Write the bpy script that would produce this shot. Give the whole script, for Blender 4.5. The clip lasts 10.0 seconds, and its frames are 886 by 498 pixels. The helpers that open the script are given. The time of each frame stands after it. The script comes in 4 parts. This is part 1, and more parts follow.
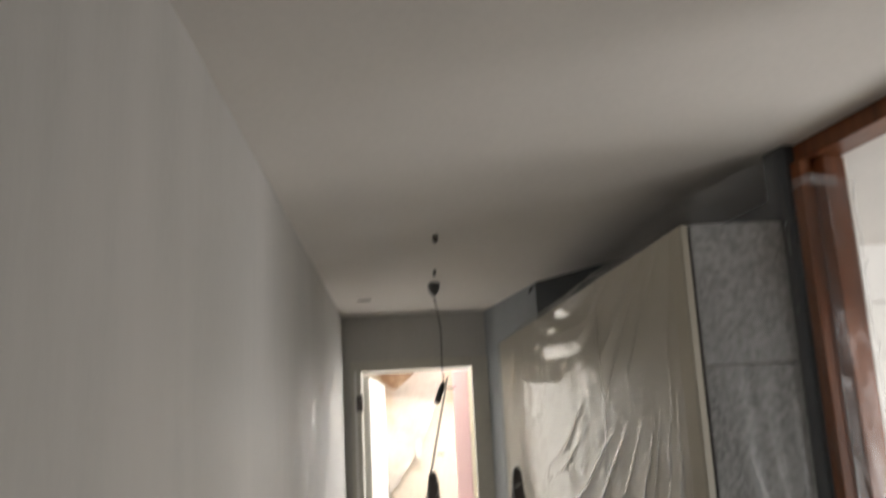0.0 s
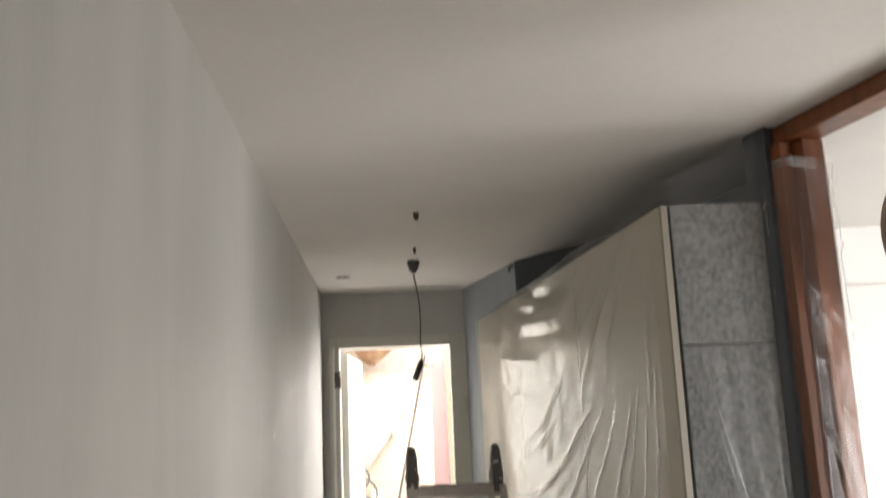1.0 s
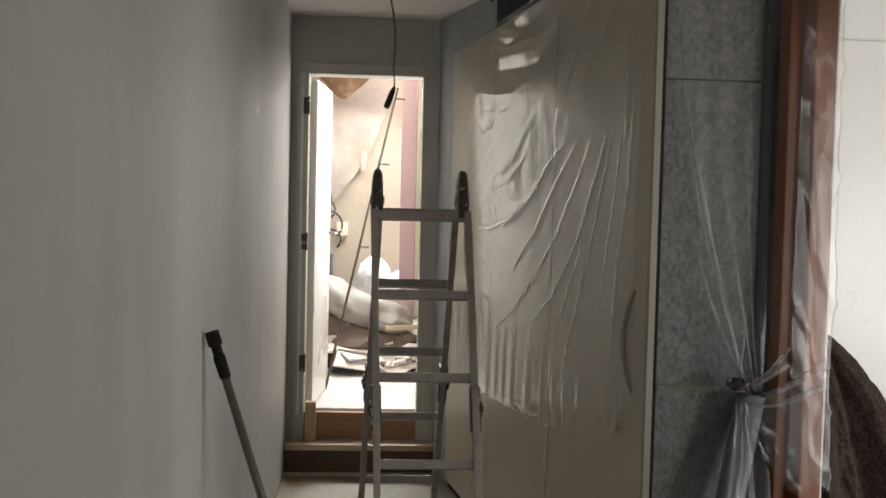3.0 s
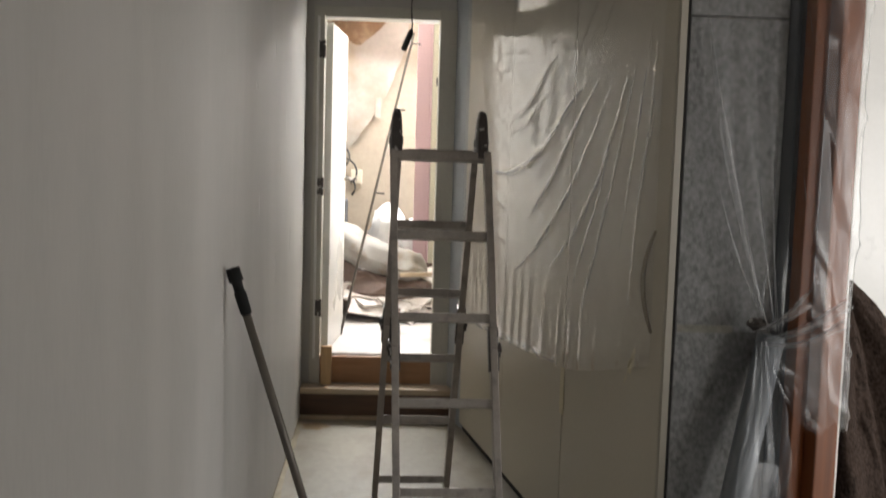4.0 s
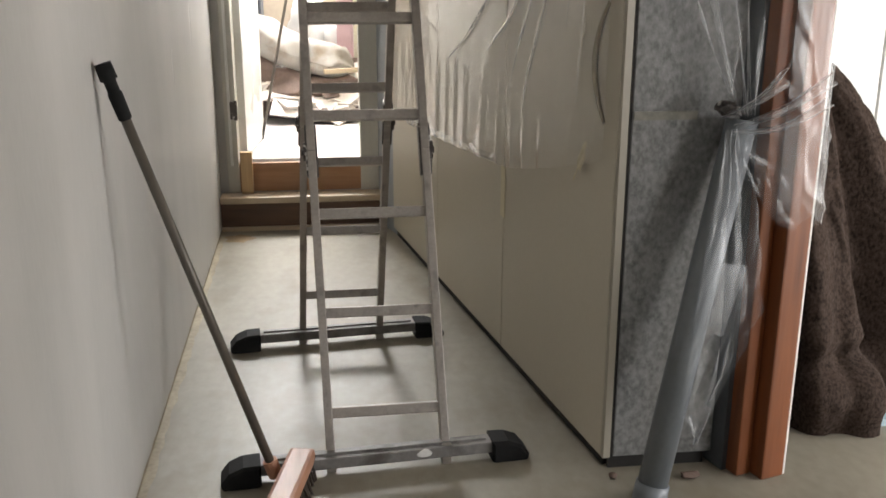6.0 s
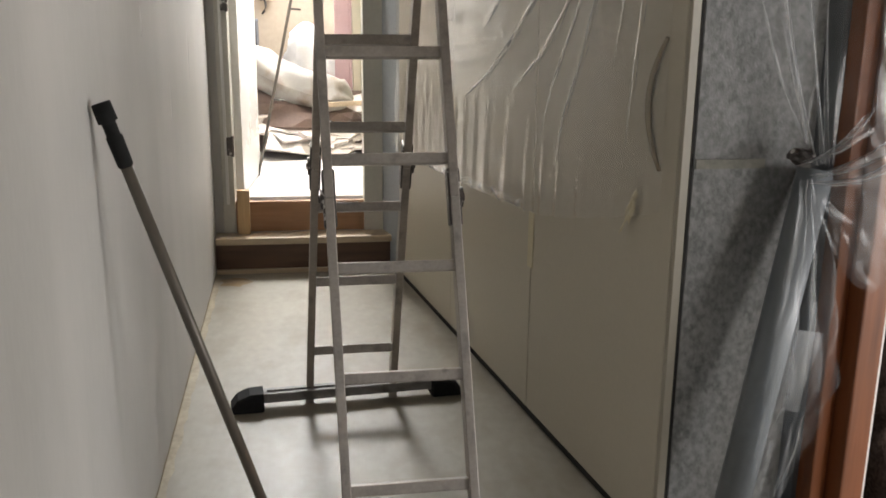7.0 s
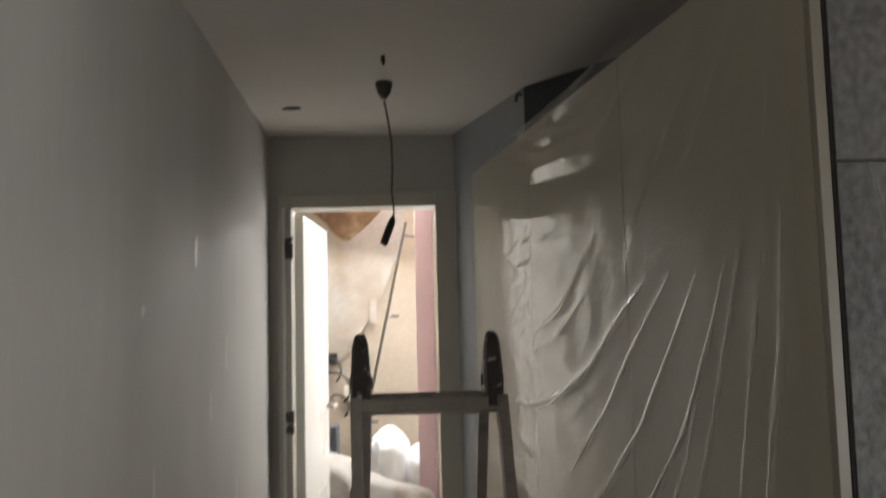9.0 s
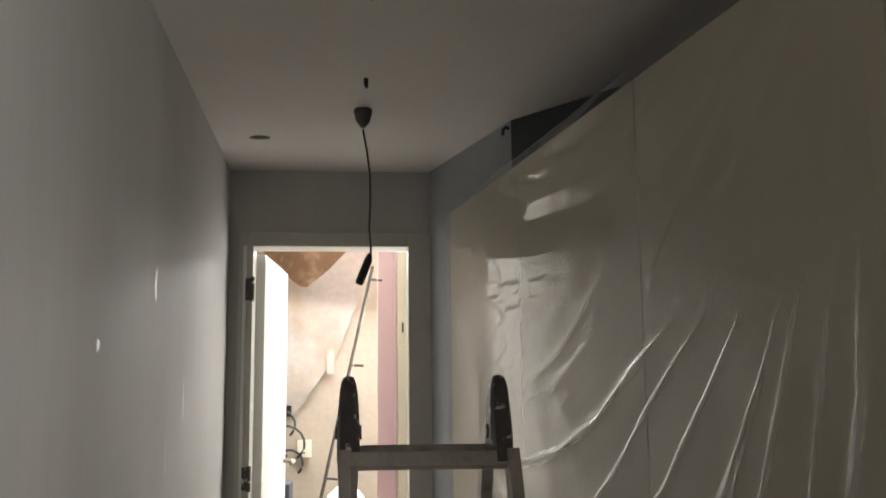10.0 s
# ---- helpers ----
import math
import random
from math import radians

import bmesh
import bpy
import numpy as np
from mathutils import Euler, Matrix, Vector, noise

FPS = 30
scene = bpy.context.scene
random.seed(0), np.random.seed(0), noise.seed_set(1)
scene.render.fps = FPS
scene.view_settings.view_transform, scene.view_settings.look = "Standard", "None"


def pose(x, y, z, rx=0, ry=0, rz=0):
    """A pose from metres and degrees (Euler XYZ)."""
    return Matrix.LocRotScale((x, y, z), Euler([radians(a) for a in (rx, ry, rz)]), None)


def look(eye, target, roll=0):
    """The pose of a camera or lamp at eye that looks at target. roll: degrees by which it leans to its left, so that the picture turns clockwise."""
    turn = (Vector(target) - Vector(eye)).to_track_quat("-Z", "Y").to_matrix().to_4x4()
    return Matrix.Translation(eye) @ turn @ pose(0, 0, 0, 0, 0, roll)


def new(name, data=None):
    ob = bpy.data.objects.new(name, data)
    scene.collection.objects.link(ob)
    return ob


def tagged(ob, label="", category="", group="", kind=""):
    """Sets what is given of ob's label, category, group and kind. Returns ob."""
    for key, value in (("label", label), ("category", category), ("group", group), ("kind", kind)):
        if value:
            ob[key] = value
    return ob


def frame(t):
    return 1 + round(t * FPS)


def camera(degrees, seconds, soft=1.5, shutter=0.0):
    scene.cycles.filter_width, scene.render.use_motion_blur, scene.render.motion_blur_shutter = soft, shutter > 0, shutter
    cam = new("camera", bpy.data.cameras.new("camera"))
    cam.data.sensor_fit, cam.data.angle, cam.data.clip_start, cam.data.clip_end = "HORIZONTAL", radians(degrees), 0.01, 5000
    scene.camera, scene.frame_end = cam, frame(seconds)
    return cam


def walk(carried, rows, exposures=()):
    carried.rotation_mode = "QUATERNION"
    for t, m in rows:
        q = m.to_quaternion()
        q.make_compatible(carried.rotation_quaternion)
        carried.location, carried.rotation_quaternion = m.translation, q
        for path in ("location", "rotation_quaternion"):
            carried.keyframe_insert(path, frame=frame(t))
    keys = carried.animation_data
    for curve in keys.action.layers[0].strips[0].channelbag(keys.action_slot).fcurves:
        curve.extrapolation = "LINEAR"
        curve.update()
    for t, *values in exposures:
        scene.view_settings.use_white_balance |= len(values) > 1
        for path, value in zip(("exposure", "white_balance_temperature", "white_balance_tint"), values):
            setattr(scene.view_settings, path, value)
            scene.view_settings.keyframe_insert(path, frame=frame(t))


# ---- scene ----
cam = camera(48.8, 10.0, soft=1.6, shutter=0.4)
PATH = [
    (0, (0.526, -0.662, 1.613), (0.555, 1.284, 2.076), -2.9),
    (0.3, (0.54, -0.678, 1.626), (0.64, 1.221, 2.244), -3.1),
    (0.5, (0.543, -0.683, 1.631), (0.643, 1.214, 2.257), -3.2),
    (1, (0.512, -0.67, 1.608), (0.586, 1.285, 2.026), -2.5),
    (1.5, (0.52, -0.626, 1.582), (0.608, 1.355, 1.84), -1.0),
    (2, (0.515, -0.6, 1.568), (0.617, 1.393, 1.701), -0.2),
    (2.5, (0.521, -0.574, 1.528), (0.637, 1.421, 1.47), 1.5),
    (2.7, (0.521, -0.557, 1.525), (0.656, 1.437, 1.45), 1.3),
    (3.8, (0.494, -0.552, 1.49), (0.592, 1.44, 1.347), 1.7),
    (4, (0.49, -0.548, 1.476), (0.598, 1.44, 1.295), 1.7),
    (4.5, (0.435, -0.482, 1.424), (0.656, 1.459, 0.994), 1.5),
    (5, (0.462, -0.371, 1.396), (0.742, 1.55, 0.916), 1.6),
    (5.2, (0.491, -0.315, 1.405), (0.77, 1.606, 0.926), 1.2),
    (6.3, (0.557, -0.079, 1.397), (0.782, 1.815, 0.794), 0.0),
    (6.5, (0.521, -0.02, 1.388), (0.746, 1.889, 0.837), 0.5),
    (7, (0.461, 0.15, 1.396), (0.731, 2.061, 0.872), 0.6),
    (7.5, (0.483, 0.312, 1.408), (0.663, 2.255, 0.971), -1.2),
    (8, (0.581, 0.498, 1.475), (0.589, 2.476, 1.183), -1.4),
    (8.5, (0.633, 0.576, 1.574), (0.592, 2.575, 1.505), -3.0),
    (9, (0.617, 0.667, 1.613), (0.688, 2.655, 1.816), -1.4),
    (9.5, (0.54, 0.811, 1.606), (0.718, 2.769, 1.97), -2.2),
    (10, (0.509, 0.942, 1.592), (0.693, 2.909, 1.908), -0.6),
]
EXPOSURE = [(0, -0.2), (0.3, 0.2), (1, 0.3), (1.5, -0.03), (2, -0.43), (2.5, -0.65), (4, -0.53), (4.5, -0.35), (5, -0.03), (6.5, 0.18), (7, 0.03), (7.5, 0.13), (8, -0.47), (8.5, -0.87), (9, -0.98), (9.5, -0.76), (10, -0.71)]
walk(cam, [(t, look(eye, target, roll)) for t, eye, target, roll in PATH], EXPOSURE)


# ---- light ----
world = bpy.data.worlds.new("sky")
scene.world = world
world.use_nodes = True
wn = world.node_tree
sky = wn.nodes.new("ShaderNodeTexSky")
sky.sky_type, sky.sun_disc, sky.sun_elevation, sky.sun_rotation = "NISHITA", False, radians(40), radians(70)
wn.nodes["Background"].inputs[1].default_value = 0.1
wn.links.new(sky.outputs[0], wn.nodes["Background"].inputs[0])


def window_light(name, eye, target, sx, sy, watts, colour=(1, 0.97, 0.93)):
    lamp = bpy.data.lights.new(name, "AREA")
    lamp.shape, lamp.size, lamp.size_y, lamp.energy, lamp.color = "RECTANGLE", sx, sy, watts, colour
    ob = new(name, lamp)
    ob.matrix_world = look(eye, target)
    return ob


# sun from the side of the windows; daylight in the side room's windows and the back room's window
sun = bpy.data.lights.new("sun", "SUN")
sun.energy, sun.angle, sun.color = 4.0, radians(0.6), (1, 0.95, 0.88)
new("sun", sun).matrix_world = look((3.0, 1.09, 2.7), (0, 0, 0))
window_light("daylight_side_room", (4.58, 1.6, 1.1), (2.9, 2.9, 1.1), 1.6, 1.4, 76, (1, 0.98, 0.965))
window_light("daylight_side_room", (4.58, -0.9, 1.1), (2.2, 1.3, 1.1), 0.9, 1.3, 62, (1, 0.98, 0.965))
# added fill high in the back room, out of view, to brighten the corridor's end
window_light("fill_back_room_top", (0.75, 6.85, 2.88), (0.42, 4.6, 1.0), 1.4, 0.7, 380, (1, 0.99, 0.985))
window_light("daylight_back_window", (2.52, 6.75, 1.75), (0, 6.4, 1.4), 1.3, 1.3, 30, (1, 0.99, 0.985))
# added unseen fill beside the doorway, for the door leaf and far left wall
window_light("fill_door_side", (0.85, 5.6, 1.72), (-1.0, 4.9, 1.35), 0.85, 1.2, 15, (1, 0.99, 0.985))
# added fill behind the viewer for the surfaces that face this way
window_light("fill_behind", (0.9, -2.56, 1.6), (0.9, 5, 1.2), 1.2, 1.2, 5, (1, 0.99, 0.99))

# ---- materials ----


def mat(name, base, rough=0.6, metal=0.0, vary=0.12, scale=3.0, grain=60.0, bump=0.15, dirt=None, dirt_scale=2.0, dirt_at=(0.55, 0.75), stretch=(1, 1, 1), spec=0.5):
    """Principled surface with variation at two scales, fine relief and optional stains of a second colour."""
    m = bpy.data.materials.new(name)
    m.use_nodes = True
    nt = m.node_tree
    bsdf = nt.nodes["Principled BSDF"]
    add, link = nt.nodes.new, nt.links.new
    tc, mp = add("ShaderNodeTexCoord"), add("ShaderNodeMapping")
    mp.inputs["Scale"].default_value = stretch
    link(tc.outputs["Object"], mp.inputs["Vector"])
    big, fine = add("ShaderNodeTexNoise"), add("ShaderNodeTexNoise")
    big.inputs["Scale"].default_value, big.inputs["Detail"].default_value = scale, 5
    fine.inputs["Scale"].default_value, fine.inputs["Detail"].default_value = grain, 3
    for n in (big, fine):
        link(mp.outputs[0], n.inputs["Vector"])
    both = add("ShaderNodeMix")
    both.data_type = "FLOAT"
    both.inputs[0].default_value = 0.4
    link(big.outputs[0], both.inputs[2]), link(fine.outputs[0], both.inputs[3])
    ramp = add("ShaderNodeValToRGB")
    ramp.color_ramp.elements[0].position, ramp.color_ramp.elements[1].position = 0.3, 0.7
    ramp.color_ramp.elements[0].color = (*[max(0, c * (1 - vary)) for c in base], 1)
    ramp.color_ramp.elements[1].color = (*[min(1, c * (1 + vary)) for c in base], 1)
    link(both.outputs[0], ramp.inputs[0])
    colour = ramp.outputs[0]
    if dirt:
        blot, mask, mix = add("ShaderNodeTexNoise"), add("ShaderNodeMapRange"), add("ShaderNodeMix")
        blot.inputs["Scale"].default_value, blot.inputs["Detail"].default_value = dirt_scale, 8
        link(mp.outputs[0], blot.inputs["Vector"])
        mask.inputs[1].default_value, mask.inputs[2].default_value = dirt_at
        link(blot.outputs[0], mask.inputs[0])
        mix.data_type = "RGBA"
        link(mask.outputs[0], mix.inputs[0]), link(colour, mix.inputs[6])
        mix.inputs[7].default_value = (*dirt, 1)
        colour = mix.outputs[2]
    link(colour, bsdf.inputs["Base Color"])
    rr = add("ShaderNodeMapRange")
    rr.inputs[3].default_value, rr.inputs[4].default_value = max(0.02, rough - 0.12), min(1, rough + 0.12)
    link(big.outputs[0], rr.inputs[0]), link(rr.outputs[0], bsdf.inputs["Roughness"])
    bsdf.inputs["Metallic"].default_value = metal
    bsdf.inputs["Specular IOR Level"].default_value = spec
    if bump:
        b = add("ShaderNodeBump")
        b.inputs["Strength"].default_value, b.inputs["Distance"].default_value = bump, 0.004
        link(both.outputs[0], b.inputs["Height"]), link(b.outputs[0], bsdf.inputs["Normal"])
    return m


def wood(name, base, dark, along=(1, 1, 0.08), scale=28.0, rough=0.45):
    m = mat(name, base, rough, vary=0.18, scale=scale * 0.5, grain=scale * 4, bump=0.2, stretch=along, dirt=dark, dirt_scale=scale, dirt_at=(0.45, 0.75))
    return m


def film_material(name, milk, crinkle, clear=0.72, relief=0.1, rough=0.16, gloss_least=0.03):
    """Thin polythene: mostly clear, a little milky, glossy along its creases."""
    m = bpy.data.materials.new(name)
    m.use_nodes = True
    nt = m.node_tree
    add, link = nt.nodes.new, nt.links.new
    nt.nodes.remove(nt.nodes["Principled BSDF"])
    out = nt.nodes["Material Output"]
    tc, n1, n2 = add("ShaderNodeTexCoord"), add("ShaderNodeTexNoise"), add("ShaderNodeTexNoise")
    mp = add("ShaderNodeMapping")
    mp.inputs["Scale"].default_value = (1, 1, 0.8)
    link(tc.outputs["Object"], mp.inputs[0])
    n1.inputs["Scale"].default_value, n1.inputs["Detail"].default_value = crinkle, 4
    n2.inputs["Scale"].default_value, n2.inputs["Detail"].default_value = crinkle * 0.25, 3
    link(mp.outputs[0], n1.inputs["Vector"]), link(mp.outputs[0], n2.inputs["Vector"])
    bump = add("ShaderNodeBump")
    bump.inputs["Strength"].default_value, bump.inputs["Distance"].default_value = relief, 0.012
    link(n1.outputs[0], bump.inputs["Height"])
    gloss, dif, clr = add("ShaderNodeBsdfGlossy"), add("ShaderNodeBsdfDiffuse"), add("ShaderNodeBsdfTransparent")
    gloss.inputs["Roughness"].default_value = rough
    gloss.inputs["Color"].default_value = (1, 1, 1, 1)
    dif.inputs["Color"].default_value = (*milk, 1)
    link(bump.outputs[0], gloss.inputs["Normal"]), link(bump.outputs[0], dif.inputs["Normal"])
    body, all_ = add("ShaderNodeMixShader"), add("ShaderNodeMixShader")
    clearness = add("ShaderNodeMapRange")
    clearness.inputs[1].default_value, clearness.inputs[2].default_value = 0.35, 0.65
    clearness.inputs[3].default_value, clearness.inputs[4].default_value = (1 - clear) * 0.6, (1 - clear) * 1.4
    link(n2.outputs[0], clearness.inputs[0])
    link(clearness.outputs[0], body.inputs[0])
    link(clr.outputs[0], body.inputs[1]), link(dif.outputs[0], body.inputs[2])
    # gloss rises towards grazing view, alike on both faces of the film
    face, power, scale = add("ShaderNodeLayerWeight"), add("ShaderNodeMath"), add("ShaderNodeMath")
    face.inputs["Blend"].default_value = 0.5
    link(bump.outputs[0], face.inputs["Normal"])
    power.operation, power.inputs[1].default_value = "POWER", 4.0
    scale.operation, scale.inputs[1].default_value, scale.inputs[2].default_value = "MULTIPLY_ADD", 0.65, gloss_least
    link(face.outputs["Facing"], power.inputs[0]), link(power.outputs[0], scale.inputs[0])
    fres = scale
    link(fres.outputs[0], all_.inputs[0]), link(body.outputs[0], all_.inputs[1]), link(gloss.outputs[0], all_.inputs[2])
    link(all_.outputs[0], out.inputs[0])
    return m


M_PLASTER = mat("skim_plaster", (0.50, 0.488, 0.466), 0.56, vary=0.06, scale=1.3, grain=70, bump=0.16, dirt=(0.57, 0.55, 0.525), dirt_scale=2.6, dirt_at=(0.46, 0.78), stretch=(1, 1.3, 0.3))
M_CEILING = mat("ceiling_plaster", (0.74, 0.705, 0.67), 0.85, vary=0.05, scale=2, grain=50, bump=0.12)
M_WHITE_WALL = mat("white_wall", (0.8, 0.79, 0.77), 0.8, vary=0.03, scale=2, grain=40, bump=0.05)
# near-black base colour holds the shade between side panel and post
M_SHADED_BOARD = mat("shaded_board", (0.06, 0.066, 0.073), 0.6, vary=0.2, scale=6)
M_GREY_WALL = mat("grey_board", (0.32, 0.34, 0.36), 0.6, vary=0.12, scale=4, grain=60, bump=0.15)
M_TRIM = mat("beige_paint", (0.56, 0.54, 0.48), 0.45, vary=0.06, scale=3, grain=50, bump=0.08, dirt=(0.4, 0.37, 0.32), dirt_scale=5, dirt_at=(0.6, 0.85))
M_FLOOR = mat("vinyl_floor", (0.275, 0.25, 0.20), 0.46, vary=0.18, scale=2.2, grain=30, bump=0.08, dirt=(0.19, 0.16, 0.115), dirt_scale=6, dirt_at=(0.5, 0.82), stretch=(1, 0.6, 1), spec=0.4)
M_SCREED = mat("dusty_floor", (0.64, 0.61, 0.59), 0.8, vary=0.12, scale=3, grain=40, bump=0.2, dirt=(0.4, 0.35, 0.3), dirt_scale=4)
M_DOOR = mat("wardrobe_laminate", (0.50, 0.46, 0.375), 0.45, vary=0.04, scale=1.5, grain=70, bump=0.03, spec=0.22)
M_EDGE = mat("laminate_edge", (0.35, 0.32, 0.26), 0.4, vary=0.05)
M_DARK = mat("dark_gap", (0.02, 0.018, 0.016), 0.8, vary=0.3)
M_GALV = mat("mottled_panel", (0.17, 0.17, 0.17), 0.45, metal=0.2, vary=0.4, scale=34, grain=200, bump=0.35, dirt=(0.30, 0.30, 0.295), dirt_scale=72, dirt_at=(0.38, 0.74), stretch=(1, 1, 0.75))
M_MAHOGANY = wood("mahogany", (0.205, 0.064, 0.019), (0.11, 0.034, 0.012))
M_PINE = wood("pine", (0.56, 0.38, 0.2), (0.40, 0.25, 0.12))
M_STAIR = wood("stair_tread", (0.52, 0.42, 0.30), (0.36, 0.26, 0.17), along=(0.08, 1, 1))
M_RISER = wood("stained_riser", (0.11, 0.055, 0.03), (0.05, 0.025, 0.015), along=(0.1, 1, 1))
M_RISER2 = wood("orange_riser", (0.42, 0.23, 0.12), (0.3, 0.15, 0.07), along=(0.1, 1, 1))
M_ALU = mat("worn_aluminium", (0.36, 0.325, 0.29), 0.45, metal=0.45, vary=0.18, scale=14, grain=120, bump=0.1, dirt=(0.24, 0.22, 0.20), dirt_scale=18, dirt_at=(0.55, 0.7))
M_BAR = mat("dull_aluminium", (0.22, 0.21, 0.20), 0.6, metal=0.3, vary=0.2, scale=16, grain=90, bump=0.1, dirt=(0.09, 0.08, 0.07), dirt_scale=12, dirt_at=(0.5, 0.7))
M_STEEL = mat("hinge_steel", (0.09, 0.08, 0.075), 0.45, metal=0.7, vary=0.3, scale=30, grain=150, bump=0.2, dirt=(0.6, 0.58, 0.55), dirt_scale=45, dirt_at=(0.6, 0.68))
M_RUBBER = mat("black_rubber", (0.012, 0.012, 0.012), 0.75, vary=0.3, scale=30, spec=0.2)
M_WHITE_PAINT = mat("white_gloss_paint", (0.8, 0.79, 0.76), 0.3, vary=0.03, scale=3, bump=0.04)
M_PINK = mat("pink_paint", (0.60, 0.42, 0.45), 0.5, vary=0.05, scale=3)
M_CREAM = mat("cream_paint", (0.68, 0.64, 0.52), 0.5, vary=0.04, scale=3)
M_OLD_WALL = mat("old_plaster", (0.42, 0.36, 0.285), 0.85, vary=0.12, scale=2.5, grain=30, bump=0.25, dirt=(0.36, 0.28, 0.2), dirt_scale=3, dirt_at=(0.6, 0.8))
M_PAPER = mat("torn_wallpaper", (0.42, 0.39, 0.35), 0.75, vary=0.16, scale=5, grain=30, bump=0.15, dirt=(0.30, 0.235, 0.165), dirt_scale=2.6, dirt_at=(0.48, 0.72))
M_STAIN = mat("damp_stain", (0.14, 0.082, 0.042), 0.85, vary=0.35, scale=7, grain=30, bump=0.15, dirt=(0.30, 0.22, 0.14), dirt_scale=9, dirt_at=(0.5, 0.7))
M_SACK = mat("woven_sack", (0.36, 0.34, 0.31), 0.7, vary=0.1, scale=6, grain=160, bump=0.3, dirt=(0.25, 0.2, 0.15), dirt_scale=7, dirt_at=(0.5, 0.7))
M_BAG = mat("white_plastic_bag", (0.82, 0.82, 0.82), 0.4, vary=0.05, scale=8)
M_BOARD = mat("broken_board", (0.66, 0.60, 0.55), 0.8, vary=0.2, scale=6, grain=60, bump=0.3)
M_BOARD_DARK = mat("old_board", (0.14, 0.095, 0.075), 0.8, vary=0.3, scale=6, grain=60, bump=0.3)
M_BLANKET = mat("brown_fleece", (0.024, 0.016, 0.0125), 0.95, vary=0.7, scale=26, grain=240, bump=1.0, dirt=(0.085, 0.061, 0.049), dirt_scale=110, dirt_at=(0.34, 0.82), stretch=(1, 1, 0.7), spec=0.1)
M_BLUE = mat("pale_blue_board", (0.45, 0.58, 0.66), 0.5)
M_TAPE = mat("masking_tape", (0.58, 0.52, 0.36), 0.6, vary=0.1, scale=20)
M_OLD_TAPE = mat("yellowed_tape", (0.22, 0.212, 0.18), 0.5, vary=0.25, scale=30)
M_CORD = mat("black_cord", (0.03, 0.03, 0.03), 0.5)
M_GREY_CORD = mat("grey_cord", (0.09, 0.085, 0.08), 0.5)
M_BROOM_WOOD = wood("broom_wood", (0.42, 0.215, 0.135), (0.28, 0.13, 0.075), along=(1, 0.1, 1))
M_POLE = mat("painted_steel_pole", (0.115, 0.10, 0.082), 0.45, metal=0.3, vary=0.2, scale=20, dirt=(0.28, 0.2, 0.13), dirt_scale=16, dirt_at=(0.6, 0.75), stretch=(1, 1, 0.3))
M_BRONZE = mat("bronze_handle", (0.26, 0.22, 0.16), 0.35, metal=0.7, vary=0.1)
M_BRISTLE = mat("bristles", (0.05, 0.035, 0.025), 0.9, vary=0.4, scale=60)
M_GLUE = mat("old_glue_line", (0.33, 0.28, 0.2), 0.7, vary=0.3, scale=12)
M_GLUE_STAIN = mat("brown_glue_stain", (0.24, 0.16, 0.08), 0.6, vary=0.35, scale=14)
M_FILM = film_material("polythene_sheet", (0.62, 0.62, 0.6), 60, 0.95, 0.08, 0.13, 0.035)
# whitened film for the bright lines of the creases
M_FILM_GLINT = film_material("polythene_glint", (0.85, 0.85, 0.83), 70, 0.36, 0.2, 0.22, 0.26)
M_FILM2 = film_material("polythene_wrap", (0.6, 0.62, 0.64), 34, 0.95, 0.12, 0.3, 0.03)
M_FILM5 = film_material("polythene_strand", (0.66, 0.68, 0.70), 50, 0.82, 0.2, 0.34, 0.06)
M_FILM3 = film_material("polythene_tail", (0.5, 0.53, 0.56), 26, 0.88, 0.15, 0.34, 0.03)
M_GLASS = bpy.data.materials.new("window_glass")
M_GLASS.use_nodes = True
M_GLASS.node_tree.nodes["Principled BSDF"].inputs["Transmission Weight"].default_value = 1
M_GLASS.node_tree.nodes["Principled BSDF"].inputs["Roughness"].default_value = 0.02

# ---- building helpers ----


def ident(a, b, c):
    return (a, b, c)


def wall_at(s, w, z):
    """Along the slanted right-hand wall: s from the far corner towards the viewer, w away from the corridor."""
    return (0.83 + 0.2783 * s + 0.9605 * w, 5.0 - 0.9605 * s + 0.2783 * w, z)


def robe(s, w, z):
    """Along the wardrobe's front: s from its near edge to the far end, w into the wardrobe."""
    return (1.302 - 0.1612 * s + 0.9869 * w, 2.245 + 0.9869 * s + 0.1612 * w, z)


def box(bm, a, b, at=ident, bevel=0.0):
    """A box from corner a to corner b in the frame of at, with its edges rounded by bevel."""
    tmp = bmesh.new()
    vs = [tmp.verts.new((x, y, z)) for z in (a[2], b[2]) for y in (a[1], b[1]) for x in (a[0], b[0])]
    for q in ((0, 2, 3, 1), (4, 5, 7, 6), (0, 1, 5, 4), (2, 6, 7, 3), (0, 4, 6, 2), (1, 3, 7, 5)):
        tmp.faces.new([vs[i] for i in q])
    if bevel:
        bmesh.ops.bevel(tmp, geom=tmp.edges[:], offset=bevel, segments=2, affect="EDGES", profile=0.6)
    back = {v: bm.verts.new(at(*v.co)) for v in tmp.verts}
    for fc in tmp.faces:
        bm.faces.new([back[v] for v in fc.verts])
    tmp.free()
    return bm


def one(a, b, at=ident, bevel=0.0):
    return box(bmesh.new(), a, b, at, bevel)


